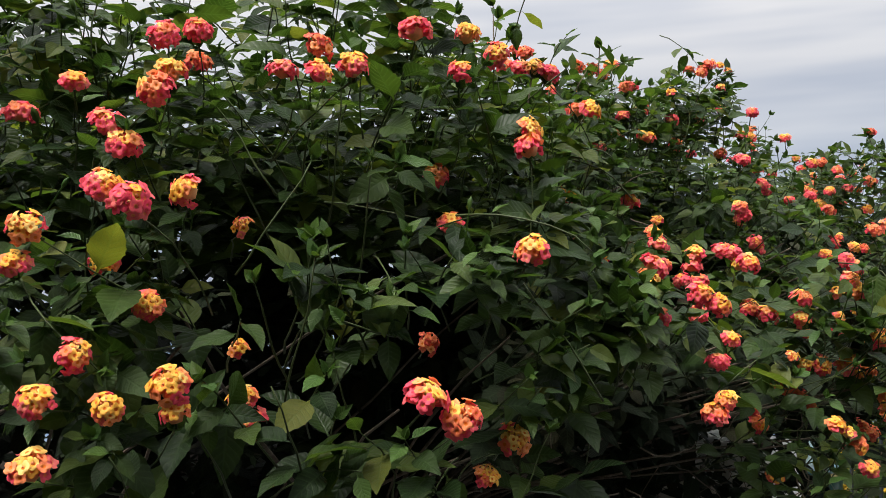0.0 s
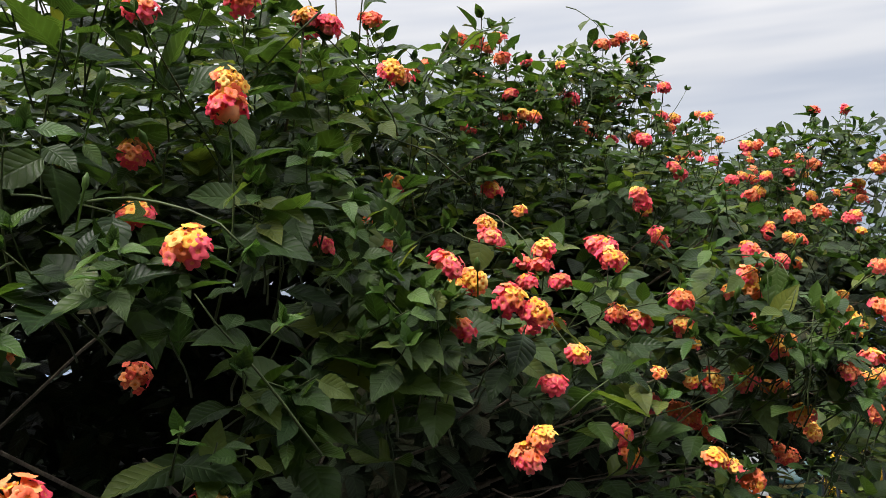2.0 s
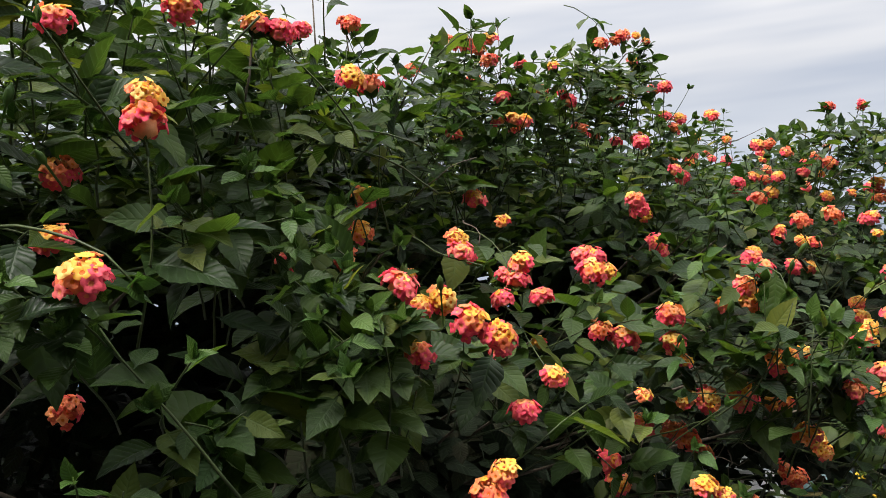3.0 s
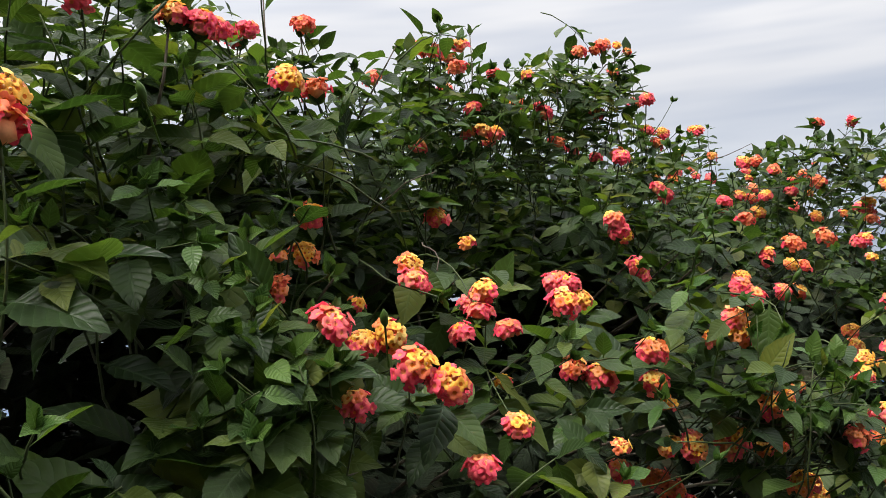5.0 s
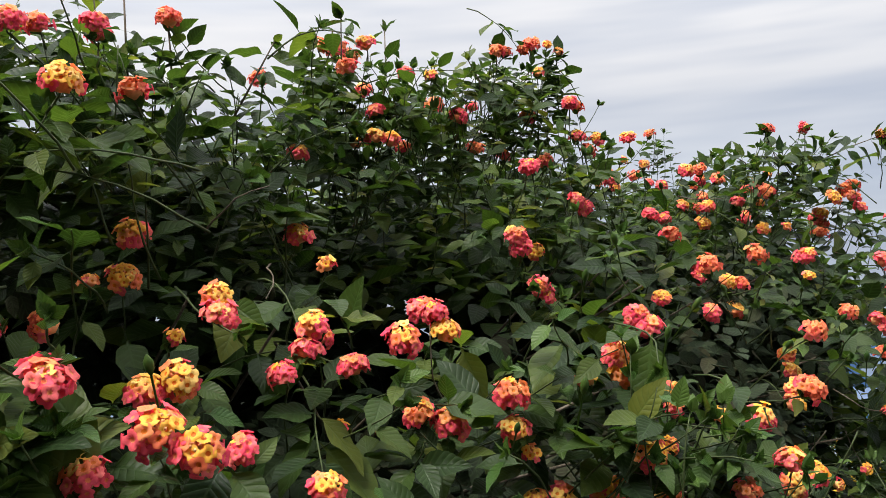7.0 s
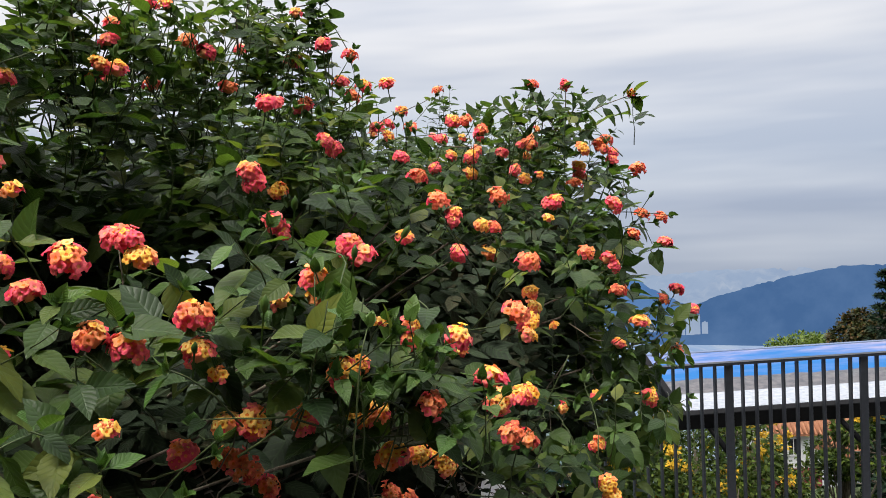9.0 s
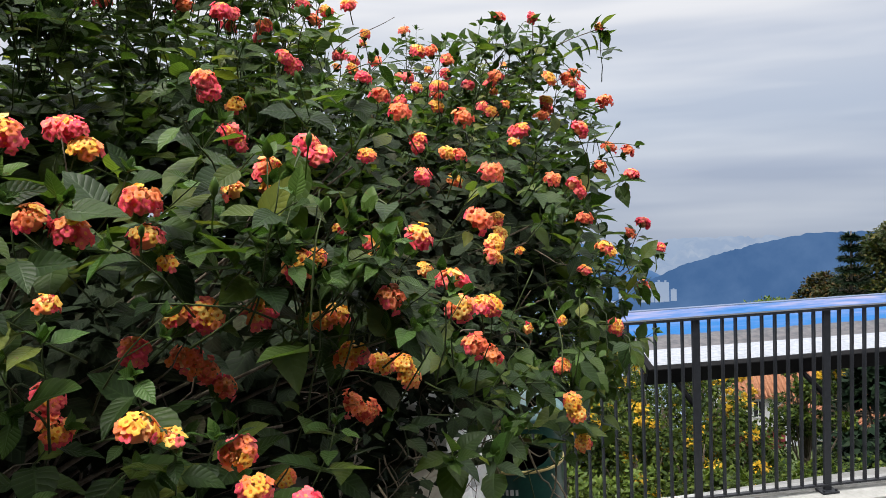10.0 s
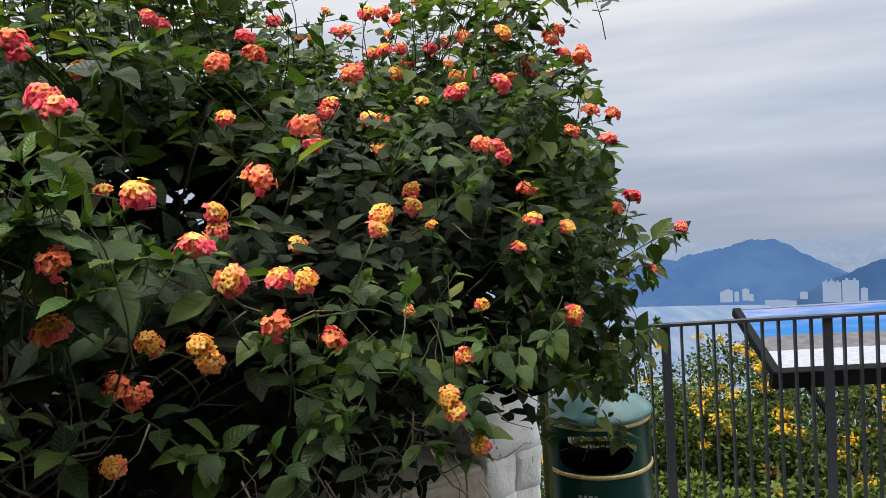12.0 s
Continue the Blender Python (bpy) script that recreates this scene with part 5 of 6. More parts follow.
    # leafy shoots filling the hedge, from its face inwards
    def fill(count, d0, d1, pairs, depth_tag, size):
        made = 0
        tries = 0
        while made < count and tries < count * 60:
            tries += 1
            x = rnd.uniform(-1.45, 1.60)
            if x < -0.55 and rnd.random() < 0.55:
                continue
            zt, zb = float(np.interp(x, TX, TZ)), float(np.interp(x, BX, BZ))
            zt += 0.07 * noise.noise(Vector((x * 6, 1.7, 0)))
            dep = d0 + (d1 - d0) * rnd.random() ** 1.3
            if dep > 0.45:
                zb -= 0.55 * min(1, (dep - 0.45) / 0.3)
                zt -= 0.05 + 0.10 * step(0.6, 1.1, dep)
            z = zt + 0.02 - (zt + 0.02 - zb) * rnd.random() ** (2.0 if 0.3 < dep < 1.1 else 1.0)
            y = face_y(x, z) + dep
            p = Vector((x, y, z))
            if past_sightline(p):
                continue
            if depth_tag < 0.5 and in_pocket(p, 0.85):
                continue
            roof = z > zt - 0.20
            if 0.22 < dep < 1.1 and not roof and rnd.random() < 0.95:
                continue
            if depth_tag < 0.5 and noise.noise(p * 6.5) + 0.5 * noise.noise(p * 15) < 0.11 + 0.07 * (x > 0.65) + 0.07 * (x > 1.0) + 0.09 * (x < 0.0) + 0.08 * (x < 0.3) - 0.14 * step(1.95, 2.1, z) - 0.36 * step(2.12, 2.35, z):
                continue
            if dep < 0.2 and (z < 1.90 and x < 0.6 or z < 1.82 and x < 1.15) and rnd.random() < 0.65:
                continue
            high = step(2.15, 2.4, z)
            axis = HEDGE_OUT * (0.8 - 0.4 * high) + up * (0.35 + 0.5 * high) + jitter(0.52)
            rear.append(shoot(p, axis, rnd.uniform(0.14, 0.26), pairs, rnd.uniform(*size), 0.6 if roof and depth_tag > 0.5 else depth_tag, stem=0.0008))
            made += 1

    fill(330, 0.0, 0.2, 4, 0.1, (0.042, 0.060))
    fill(210, 0.2, 0.6, 4, 0.4, (0.042, 0.058))
    fill(900, 0.55, 1.1, 4, 0.8, (0.05, 0.07))
    fill(1100, 1.0, 1.75, 4, 0.9, (0.075, 0.10))
    fill(900, 1.3, 1.9, 4, 0.9, (0.10, 0.12))
    # thick leaf roof that keeps the hollow dark
    for i in range(1900):
        x, dep = rnd.uniform(-1.5, 1.45), rnd.uniform(0.55, 1.9)
        zt = float(np.interp(x, TX, TZ)) + 0.07 * noise.noise(Vector((x * 6, 1.7, 0)))
        z = zt - rnd.uniform(0.17, 0.32)
        p = Vector((x, face_y(x, z) + dep, z))
        if not past_sightline(p + Vector((0.03, 0, 0))):
            shoot(p, up * 0.7 + HEDGE_OUT * 0.4 + jitter(0.4), rnd.uniform(0.12, 0.2), 4, rnd.uniform(0.06, 0.08), 0.6, stem=0.0005)
    # leaf mat inside the ledge of sprays, added to keep light out of the hollow
    for i in range(330):
        x, z = rnd.uniform(0.1, 1.2), rnd.uniform(1.84, 1.94)
        p = Vector((x, face_y(x, 1.92) + rnd.uniform(0.22, 0.85), z))
        if not past_sightline(p + Vector((0.05, 0, 0))):
            shoot(p, up * 0.4 + HEDGE_OUT * 0.6 + jitter(0.35), rnd.uniform(0.12, 0.18), 4, rnd.uniform(0.055, 0.075), 0.8, stem=0.0005)
    # undergrowth beneath the ledge, placed to plug gaps in the camera's view
    for i in range(60):
        p = Vector((rnd.uniform(0.4, 0.95), rnd.uniform(1.9, 2.2), rnd.uniform(1.36, 1.6)))
        shoot(p, up * 0.6 + HEDGE_OUT * 0.4 + jitter(0.5), rnd.uniform(0.14, 0.22), 4, rnd.uniform(0.06, 0.08), 0.9)
    for i in range(460):
        p = Vector((rnd.uniform(-1.3, 0.7), rnd.uniform(2.3, 3.3), rnd.uniform(1.3, 1.9)))
        shoot(p, up * 0.6 + HEDGE_OUT * 0.4 + jitter(0.5), rnd.uniform(0.16, 0.26), 4, rnd.uniform(0.09, 0.11), 0.9)
    # dense middle of the hedge's end
    for i in range(420):
        x, z = rnd.uniform(0.85, 1.42), rnd.uniform(1.60, 2.15)
        p = Vector((x, face_y(x, z) + rnd.uniform(0.20, 0.85), z))
        if not past_sightline(p + Vector((0.06, 0, 0))):
            shoot(p, up * 0.5 + HEDGE_OUT * 0.5 + jitter(0.5), rnd.uniform(0.12, 0.18), 4, rnd.uniform(0.045, 0.06), 0.8, stem=0.0005)
    # far side of the hollow and past the walk's start: leaves added against side light and gaps
    for i in range(140):
        p = Vector((rnd.uniform(0.95, 1.34), rnd.uniform(1.95, 2.6), rnd.uniform(1.55, 2.06)))
        if not past_sightline(p + Vector((0.06, 0, 0))):
            shoot(p, up * 0.6 + HEDGE_OUT * 0.4 + jitter(0.5), rnd.uniform(0.14, 0.22), 4, rnd.uniform(0.06, 0.08), 0.9)
    for i in range(620):
        p = Vector((rnd.uniform(-1.7, -1.2), rnd.uniform(0.5, 3.6), rnd.uniform(1.3, 2.6)))
        shoot(p, up * 0.6 + jitter(0.5), rnd.uniform(0.14, 0.26), 4, rnd.uniform(0.075, 0.1), 0.9)

    # fuller leafy sprays that push out of the face
    for x, y, z, n in ((0.20, 0.89, 2.05, 2), (0.22, 1.0, 2.05, 4), (0.26, 1.0, 2.0, 3), (0.18, 1.02, 2.10, 3), (0.28, 0.98, 1.98, 2), (0.15, 0.93, 2.17, 5), (0.13, 0.76, 1.94, 2), (-0.02, 0.66, 1.96, 2), (0.70, 1.19, 2.00, 5), (0.65, 1.18, 2.03, 4), (0.75, 1.21, 1.96, 5), (0.62, 1.18, 1.98, 4), (0.68, 1.22, 1.93, 4), (0.12, 0.72, 2.07, 4), (0.80, 1.27, 1.93, 4), (-0.28, 0.66, 2.06, 5), (-0.22, 0.62, 1.97, 5), (1.0, 1.5, 1.85, 4), (0.9, 1.4, 1.83, 4), (0.56, 1.2, 2.06, 2), (0.30, 1.30, 2.25, 3), (0.42, 1.42, 2.27, 2), (0.38, 1.45, 2.32, 4), (-0.04, 0.64, 2.10, 7), (-0.06, 0.63, 2.01, 2), (0.56, 1.15, 1.80, 4), (0.62, 1.14, 1.82, 3), (0.50, 1.09, 1.85, 3), (0.70, 1.20, 1.83, 2), (0.77, 1.26, 1.81, 2)):
        for i in range(n):
            p = Vector((x + rnd.gauss(0, 0.025), y + rnd.gauss(0, 0.025), z + rnd.gauss(0, 0.02)))
            shoot(p, HEDGE_OUT * 0.6 + up * 0.6 + jitter(0.45), rnd.uniform(0.14, 0.2), 4, rnd.uniform(0.042, 0.056), 0.1, keep=True)
    for spots_here, n in ((broad_sprays_near(), 1), (broad_sprays_far(), 1), (broad_sprays_ledge(), 2), (broad_sprays_bend(), 3), (broad_sprays_start(), 1)):
        for x, y, z in spots_here:
            for i in range(n + 1 if 0.17 < x < 0.42 else n):
                p = Vector((x, y, z)) + jitter(0.014)
                shoot(p, HEDGE_OUT * 0.7 + up * 0.55 + jitter(0.4), rnd.uniform(0.12, 0.18), 3, rnd.uniform(0.050, 0.060), 0.1, droop=0.25, keep=True)

    # shoots that stand clear of the crest
    for x, y, z, n in ((0.19, 1.40, 2.39, 1), (0.12, 1.33, 2.37, 1), (0.05, 1.25, 2.42, 3), (0.36, 1.65, 2.43, 12), (0.33, 1.66, 2.37, 10), (0.40, 1.67, 2.36, 10), (0.62, 1.87, 2.46, 12), (0.60, 1.86, 2.40, 8), (0.44, 1.71, 2.40, 3), (0.70, 1.71, 2.31, 2), (1.17, 2.11, 2.33, 5), (1.23, 2.10, 2.31, 5), (1.33, 2.08, 2.25, 5), (1.38, 2.18, 2.20, 4), (1.05, 2.62, 2.42, 4), (0.85, 2.10, 2.28, 4), (0.26, 1.50, 2.33, 2), (-0.05, 1.0, 2.44, 4), (0.95, 2.3, 2.27, 4), (0.31, 1.62, 2.38, 4), (0.50, 1.75, 2.40, 6), (0.56, 1.80, 2.42, 6), (0.66, 1.90, 2.42, 5), (1.10, 2.0, 2.30, 6), (1.22, 2.0, 2.27, 6), (1.38, 2.02, 1.93, 2), (1.40, 2.05, 1.84, 2)):
        for i in range(n + 2):
            p = Vector((x + rnd.gauss(0, 0.035), y + rnd.gauss(0, 0.05), z + rnd.uniform(-0.06, 0.05)))
            if past_sightline(p + Vector((0.03, 0, 0.05))):
                continue
            shoot(p, up + HEDGE_OUT * 0.2 + jitter(0.3), rnd.uniform(0.18, 0.28), 5, rnd.uniform(0.036, 0.05), 0.1, first=0.005)
    def arch(points, size, every=0.024, hang=0.4):
        """A bare arching stem with leaves in pairs along it."""
        P = [Vector(q) for q in points]
        V, F = tube_rings([tuple(q - base) for q in P], np.linspace(0.0017, 0.0009, len(P)), 5)
        twigs.add(V, F, 1)
        run, turn = 0.0, rnd.random() * 3
        for a, b in zip(P[:-1], P[1:]):
            d = (b - a).normalized()
            while run < (b - a).length:
                q = a + d * run
                side = d.cross(Vector((math.cos(turn), math.sin(turn), 0.4))).normalized()
                for sg in (-1, 1):
                    if rnd.random() < 0.1:
                        continue
                    ld = side * sg * 0.8 + d * 0.5 - up * hang * rnd.uniform(0.2, 1.8) + jitter(0.15)
                    o = q - base + ld.normalized() * 0.007
                    leaves.append((leaf_pose(o, ld, up + HEDGE_OUT * 0.3 + jitter(0.35), size * rnd.uniform(0.65, 1.15)), rnd.randrange(60), 0.1, o))
                turn += 1.6
                run += every * rnd.uniform(0.8, 1.3)
            run -= (b - a).length
        for k in range(3):
            ld = d + jitter(0.55)
            o = P[-1] - base - d * 0.004
            leaves.append((leaf_pose(o, ld, up + jitter(0.4), size * rnd.uniform(0.4, 0.75)), rnd.randrange(60), 0.1, o))

    arch([(1.19, 2.13, 2.25), (1.26, 2.115, 2.305), (1.32, 2.105, 2.33), (1.383, 2.102, 2.35)], 0.042)
    arch([(1.17, 2.12, 2.22), (1.18, 2.12, 2.30), (1.15, 2.11, 2.37)], 0.045)
    arch([(1.15, 2.12, 2.25), (1.11, 2.12, 2.31), (1.07, 2.12, 2.335)], 0.045)
    arch([(1.20, 2.12, 2.26), (1.23, 2.11, 2.32), (1.232, 2.11, 2.37)], 0.04)
    arch([(1.40, 2.08, 1.80), (1.47, 2.13, 1.825), (1.53, 2.18, 1.842), (1.565, 2.203, 1.847)], 0.05, 0.03, 0.7)
    arch([(1.38, 2.03, 1.76), (1.44, 2.07, 1.79), (1.49, 2.11, 1.785)], 0.048, 0.03, 0.7)
    arch([(0.60, 1.86, 2.38), (0.63, 1.865, 2.44), (0.66, 1.87, 2.475), (0.71, 1.89, 2.49)], 0.042)
    arch([(0.56, 1.82, 2.38), (0.56, 1.82, 2.44), (0.54, 1.80, 2.475)], 0.042)
    arch([(0.35, 1.64, 2.36), (0.352, 1.63, 2.44), (0.355, 1.623, 2.503)], 0.044)
    arch([(0.40, 1.72, 2.37), (0.405, 1.76, 2.46), (0.404, 1.777, 2.525)], 0.040)
    arch([(0.32, 1.66, 2.36), (0.315, 1.65, 2.43), (0.29, 1.65, 2.47)], 0.042)
    arch([(0.13, 1.40, 2.34), (0.128, 1.403, 2.43), (0.128, 1.403, 2.53)], 0.046, 0.034)
    arch([(0.00, 1.62, 2.40), (-0.015, 1.635, 2.50), (-0.023, 1.64, 2.58)], 0.05, 0.04)
    arch([(0.17, 1.43, 2.32), (0.172, 1.43, 2.40), (0.169, 1.431, 2.445)], 0.044)
    arch([(0.07, 1.43, 2.33), (0.08, 1.43, 2.40), (0.083, 1.43, 2.43)], 0.044)
    arch([(0.24, 1.44, 2.32), (0.27, 1.44, 2.37), (0.30, 1.44, 2.42)], 0.04)
    arch([(0.13, 1.0, 2.22), (0.15, 0.99, 2.28), (0.156, 0.99, 2.32)], 0.05)
    # trailing shoots over the wall's end and the bin
    for x, y, z in ((1.30, 1.95, 1.64), (1.36, 2.05, 1.62), (1.42, 2.15, 1.66), (1.40, 2.25, 1.60), (1.42, 2.2, 1.57), (1.40, 2.15, 1.51), (1.33, 2.02, 1.56), (1.38, 2.12, 1.58), (1.41, 2.22, 1.62), (1.35, 2.1, 1.66), (1.39, 2.05, 1.70), (1.43, 2.2, 1.72), (1.36, 2.0, 1.76), (1.02, 1.52, 1.71), (1.08, 1.57, 1.67), (1.12, 1.62, 1.73), (1.0, 1.5, 1.77), (0.93, 1.45, 1.73), (1.17, 1.74, 1.76), (1.22, 1.80, 1.77)):
        for i in range(3):
            p = Vector((x + rnd.gauss(0, 0.03), y + rnd.gauss(0, 0.04), z + rnd.uniform(-0.04, 0.05)))
            shoot(p, HEDGE_OUT * 0.6 - up * rnd.uniform(-0.2, 0.6) + jitter(0.4), rnd.uniform(0.16, 0.26), 4, rnd.uniform(0.044, 0.06), 0.1, droop=0.7)

    # woody limbs from the bed to the backs of the shoots
    roots = [WALL_END + U * (0.35 + 0.42 * i) - OUT * rnd.uniform(0.35, 0.7) + Vector((0, 0, WALLTOP)) for i in range(9)]
    picks = rnd.sample([e for e in rear if e.x < 1.15 and e.z < 2.12 and 0.12 < e.y - face_y(e.x, e.z) < 0.7], 70)
    for k, e in enumerate(picks):
        r0 = min(roots, key=lambda r: (r - e).length + rnd.uniform(0, 0.5))
        mid = r0.lerp(e, 0.45) + Vector((rnd.gauss(0, 0.07), rnd.gauss(0, 0.07), 0.06)) - HEDGE_OUT * 0.22
        ts = np.linspace(0, 1, 9)
        P = [np.array(r0 * (1 - t) ** 2 + mid * 2 * t * (1 - t) + e * t * t - base) + np.array((0.012 * noise.noise(Vector((t * 6, k, 0))), 0.012 * noise.noise(Vector((t * 6, k, 5))), 0.012 * noise.noise(Vector((t * 6, k, 9))))) for t in ts]
        w = rnd.uniform(0.0035, 0.010)
        V, F = tube_rings(P, np.linspace(w, 0.0016, 9), 6)
        raw("branch", V, F, BARK, hedge)
    # thin dead twigs hanging in the hollow under the canopy
    for k in range(60):
        x = rnd.uniform(0.2, 1.25)
        p = Vector((x, face_y(x, 1.7) + rnd.uniform(0.05, 0.5), rnd.uniform(1.5, 1.85)))
        d = jitter(0.5) + Vector((0, 0, -0.6))
        P = [np.array(p - base)]
        for i in range(7):
            d = (d + jitter(0.35)).normalized()
            P.append(P[-1] + np.array(d) * rnd.uniform(0.015, 0.035))
        V, F = tube_rings(P, np.linspace(0.0013, 0.0005, 8), 4)
        twigs.add(V, F, 1)
    for k in range(16):
        p = Vector((rnd.uniform(0.78, 1.12), rnd.uniform(1.55, 1.95), rnd.uniform(1.50, 1.66)))
        d = Vector((rnd.gauss(0.2, 0.3), rnd.gauss(0, 0.2), -1.0)).normalized()
        P = [np.array(p - base)]
        for i in range(9):
            d = (d + jitter(0.28) - up * 0.06).normalized()
            P.append(P[-1] + np.array(d) * rnd.uniform(0.014, 0.028))
        V, F = tube_rings(P, np.linspace(0.0019, 0.0007, 10), 5)
        twigs.add(V, F, 3)
    # pale bare twigs left standing in front of the leaves
    for k in range(14):
        x, z = rnd.uniform(0.15, 1.25), rnd.uniform(1.78, 2.25)
        p = Vector((x, face_y(x, z) + 0.12, z))
        d = HEDGE_OUT * 0.4 + Vector((rnd.gauss(0, 0.6), 0, rnd.gauss(0.1, 0.4)))
        P = [np.array(p - base)]
        for i in range(5):
            d = (d + jitter(0.16)).normalized()
            P.append(P[-1] + np.array(d) * rnd.uniform(0.012, 0.026))
        V, F = tube_rings(P, np.linspace(0.0011, 0.0005, 6), 4)
        twigs.add(V, F, 1)
    # unopened bud cones on stalks
    for k in range(70):
        x = rnd.uniform(-0.4, 1.4)
        z = rnd.uniform(1.8, float(np.interp(x, TX, TZ)) - 0.07)
        p = Vector((x, face_y(x, z) + rnd.uniform(-0.03, 0.05), z))
        if in_pocket(p, 0.8) or past_sightline(p):
            continue
        d = (up + HEDGE_OUT * 0.6 + jitter(0.4)).normalized()
        q = p - base
        s = rnd.uniform(0.7, 1.2)
        V, F = tube_rings([q - d * 0.04 * s, q - d * 0.006 * s, q - d * 0.002 * s, q + d * 0.004 * s, q + d * 0.009 * s], [0.0007, 0.0009, 0.003 * s, 0.0032 * s, 0.0005], 5)
        twigs.add(V, F, 2)

    # the leaves along the middle stretch of the face stand on their own
    shapes_me = []
    for V, F, UV in SHAPES:
        me = bpy.data.meshes.new("leaf")
        me.from_pydata(V.tolist(), [], F.tolist())
        me.polygons.foreach_set("use_smooth", [True] * len(F))
        lay = me.uv_layers.new(name="UVMap")
        lp = np.empty(len(me.loops), dtype=np.int32)
        me.loops.foreach_get("vertex_index", lp)
        lay.data.foreach_set("uv", UV[lp].astype(np.float32).ravel())
        me.materials.append(LEAF)
        me.update()
        shapes_me.append(me)
    order = sorted(range(len(leaves)), key=lambda i: leaves[i][3].y + base.y - 0.9 * max(0, 0.35 - abs(leaves[i][3].x + base.x - 0.42)) if leaves[i][2] < 0.2 else 99)
    single = set(order[:300])
    for i in single:
        m, s, dep, b = leaves[i]
        ob = new("leaf", shapes_me[s % len(shapes_me)])
        ob.parent = hedge
        ob.matrix_basis = Matrix([list(r) for r in m] + [[0, 0, 0, 1]])
    rest = [l for i, l in enumerate(leaves) if i not in single]
    face = [l for l in rest if l[2] < 0.5 or l[3].x + base.x > 1.22]
    joined_leaves("foliage", [(m, s) for m, s, dep, b in face if dep < 0.2 and b.y + base.y < 1.12], SHAPES, LEAF, hedge, "dark green toothed lantana leaves")
    joined_leaves("foliage", [(m, s) for m, s, dep, b in face if not (dep < 0.2 and b.y + base.y < 1.12)], SHAPES_MID, LEAF, hedge, "dark green lantana leaves farther along the face")
    joined_leaves("crown_foliage", [(m, s) for m, s, dep, b in rest if dep == 0.6 and b.x + base.x <= 1.22], SHAPES_LOW, LEAF, hedge, "dark green leaves on top of the hedge")
    # inner leaves take the leaf colour with shade painted into it
    joined_leaves("inner_foliage", [(m, s) for m, s, dep, b in rest if dep > 0.6 and b.x + base.x <= 1.22], SHAPES_DEEP, SHADE_LEAF, hedge, "leaves deep inside the hedge, coloured dark to stand in for shade")
    joined_leaves("young_foliage", [(m, s) for m, s, dep, b in young], SHAPES_MID, YOUNG, hedge, "fresh light green tip leaves")
    tagged(twigs.make("twig", [STEM, BARK, YOUNG, DEADWOOD], hedge), "thin green stems, twigs and buds", kind="stuff")


build_hedge()


# ---------------------------------------------------------------- slope planting, trees and house
def blades(centre, radius, count, size, rnd, squash=0.8, shell=0.55):
    """Small leaf poses scattered over a clump."""
    out = []
    for i in range(count):
        d = Vector((rnd.gauss(0, 1), rnd.gauss(0, 1), rnd.gauss(0, 1))).normalized()
        r = radius * (shell + (1 - shell) * rnd.random())
        p = centre + Vector((d.x * r, d.y * r, d.z * r * squash))
        ld = d + Vector((rnd.gauss(0, 0.6), rnd.gauss(0, 0.6), rnd.gauss(0, 0.6) - 0.2))
        out.append((leaf_pose(p, ld, Vector((rnd.gauss(0, 0.5), rnd.gauss(0, 0.5), 1)), size * rnd.uniform(0.7, 1.3), 1.2), rnd.randrange(9)))
    return out


def tree(name, label, at, height, spread, mat, seed, clumps=14, leaf=0.07, per=170, blooms=0, low=0.25, trunk=0.05, group=""):
    rnd = random.Random(seed)
    x, y, ztop = at
    foot = Vector((x, y, ztop - height))
    t = thing(name, label, "tree" if height > 2 else "shrub", group, at=foot)
    H, P = Heap(), []
    crowns = []
    for i in range(clumps):
        a, f = rnd.uniform(0, 2 * math.pi), rnd.random()
        zz = height * (low + (1 - low) * rnd.random())
        w = spread * math.sin(math.pi * min(1, 0.18 + 0.72 * (zz / height - low) / (1 - low))) * math.sqrt(rnd.random())
        crowns.append(Vector((w * math.cos(a), w * math.sin(a), min(zz, height - 0.12 * spread))))
    pts = [np.array((0.04 * spread * noise.noise(Vector((k, seed, 0))), 0.04 * spread * noise.noise(Vector((k, 3, seed))), height * 0.8 * k / 5)) for k in range(6)]
    V, F = tube_rings(pts, np.linspace(trunk, trunk * 0.35, 6), 7)
    raw("trunk", V, F, BARK, t)
    for c in crowns:
        s = np.array((0, 0, max(0.1, c.z * 0.55)))
        V, F = tube_rings([s, s * 0.5 + np.array(c) * 0.5 + np.array((0, 0, -0.05 * height)), np.array(c)], [trunk * 0.4, trunk * 0.25, trunk * 0.1], 5)
        H.add(V, F)
    tagged(H.make("limb", BARK, t), kind="stuff")
    for c in crowns:
        P += blades(c, spread * rnd.uniform(0.26, 0.42), per, leaf, rnd)
    joined_leaves("crown", P, SHAPES_FAR, mat, t)
    if blooms:
        B = []
        for i in range(blooms):
            c = max(rnd.sample(crowns, 3), key=lambda q: q.z)
            d = Vector((rnd.gauss(0, 1), rnd.gauss(0, 1) - 0.5, abs(rnd.gauss(0, 1)) + 0.2)).normalized()
            B += blades(c + d * spread * 0.34, rnd.uniform(0.03, 0.08), 56, 0.032, rnd, 0.6, 0.1)
        joined_leaves("blossom", B, SHAPES_FAR, YELLOW_BLOOM, t, "clusters of golden yellow blossom")
    return t


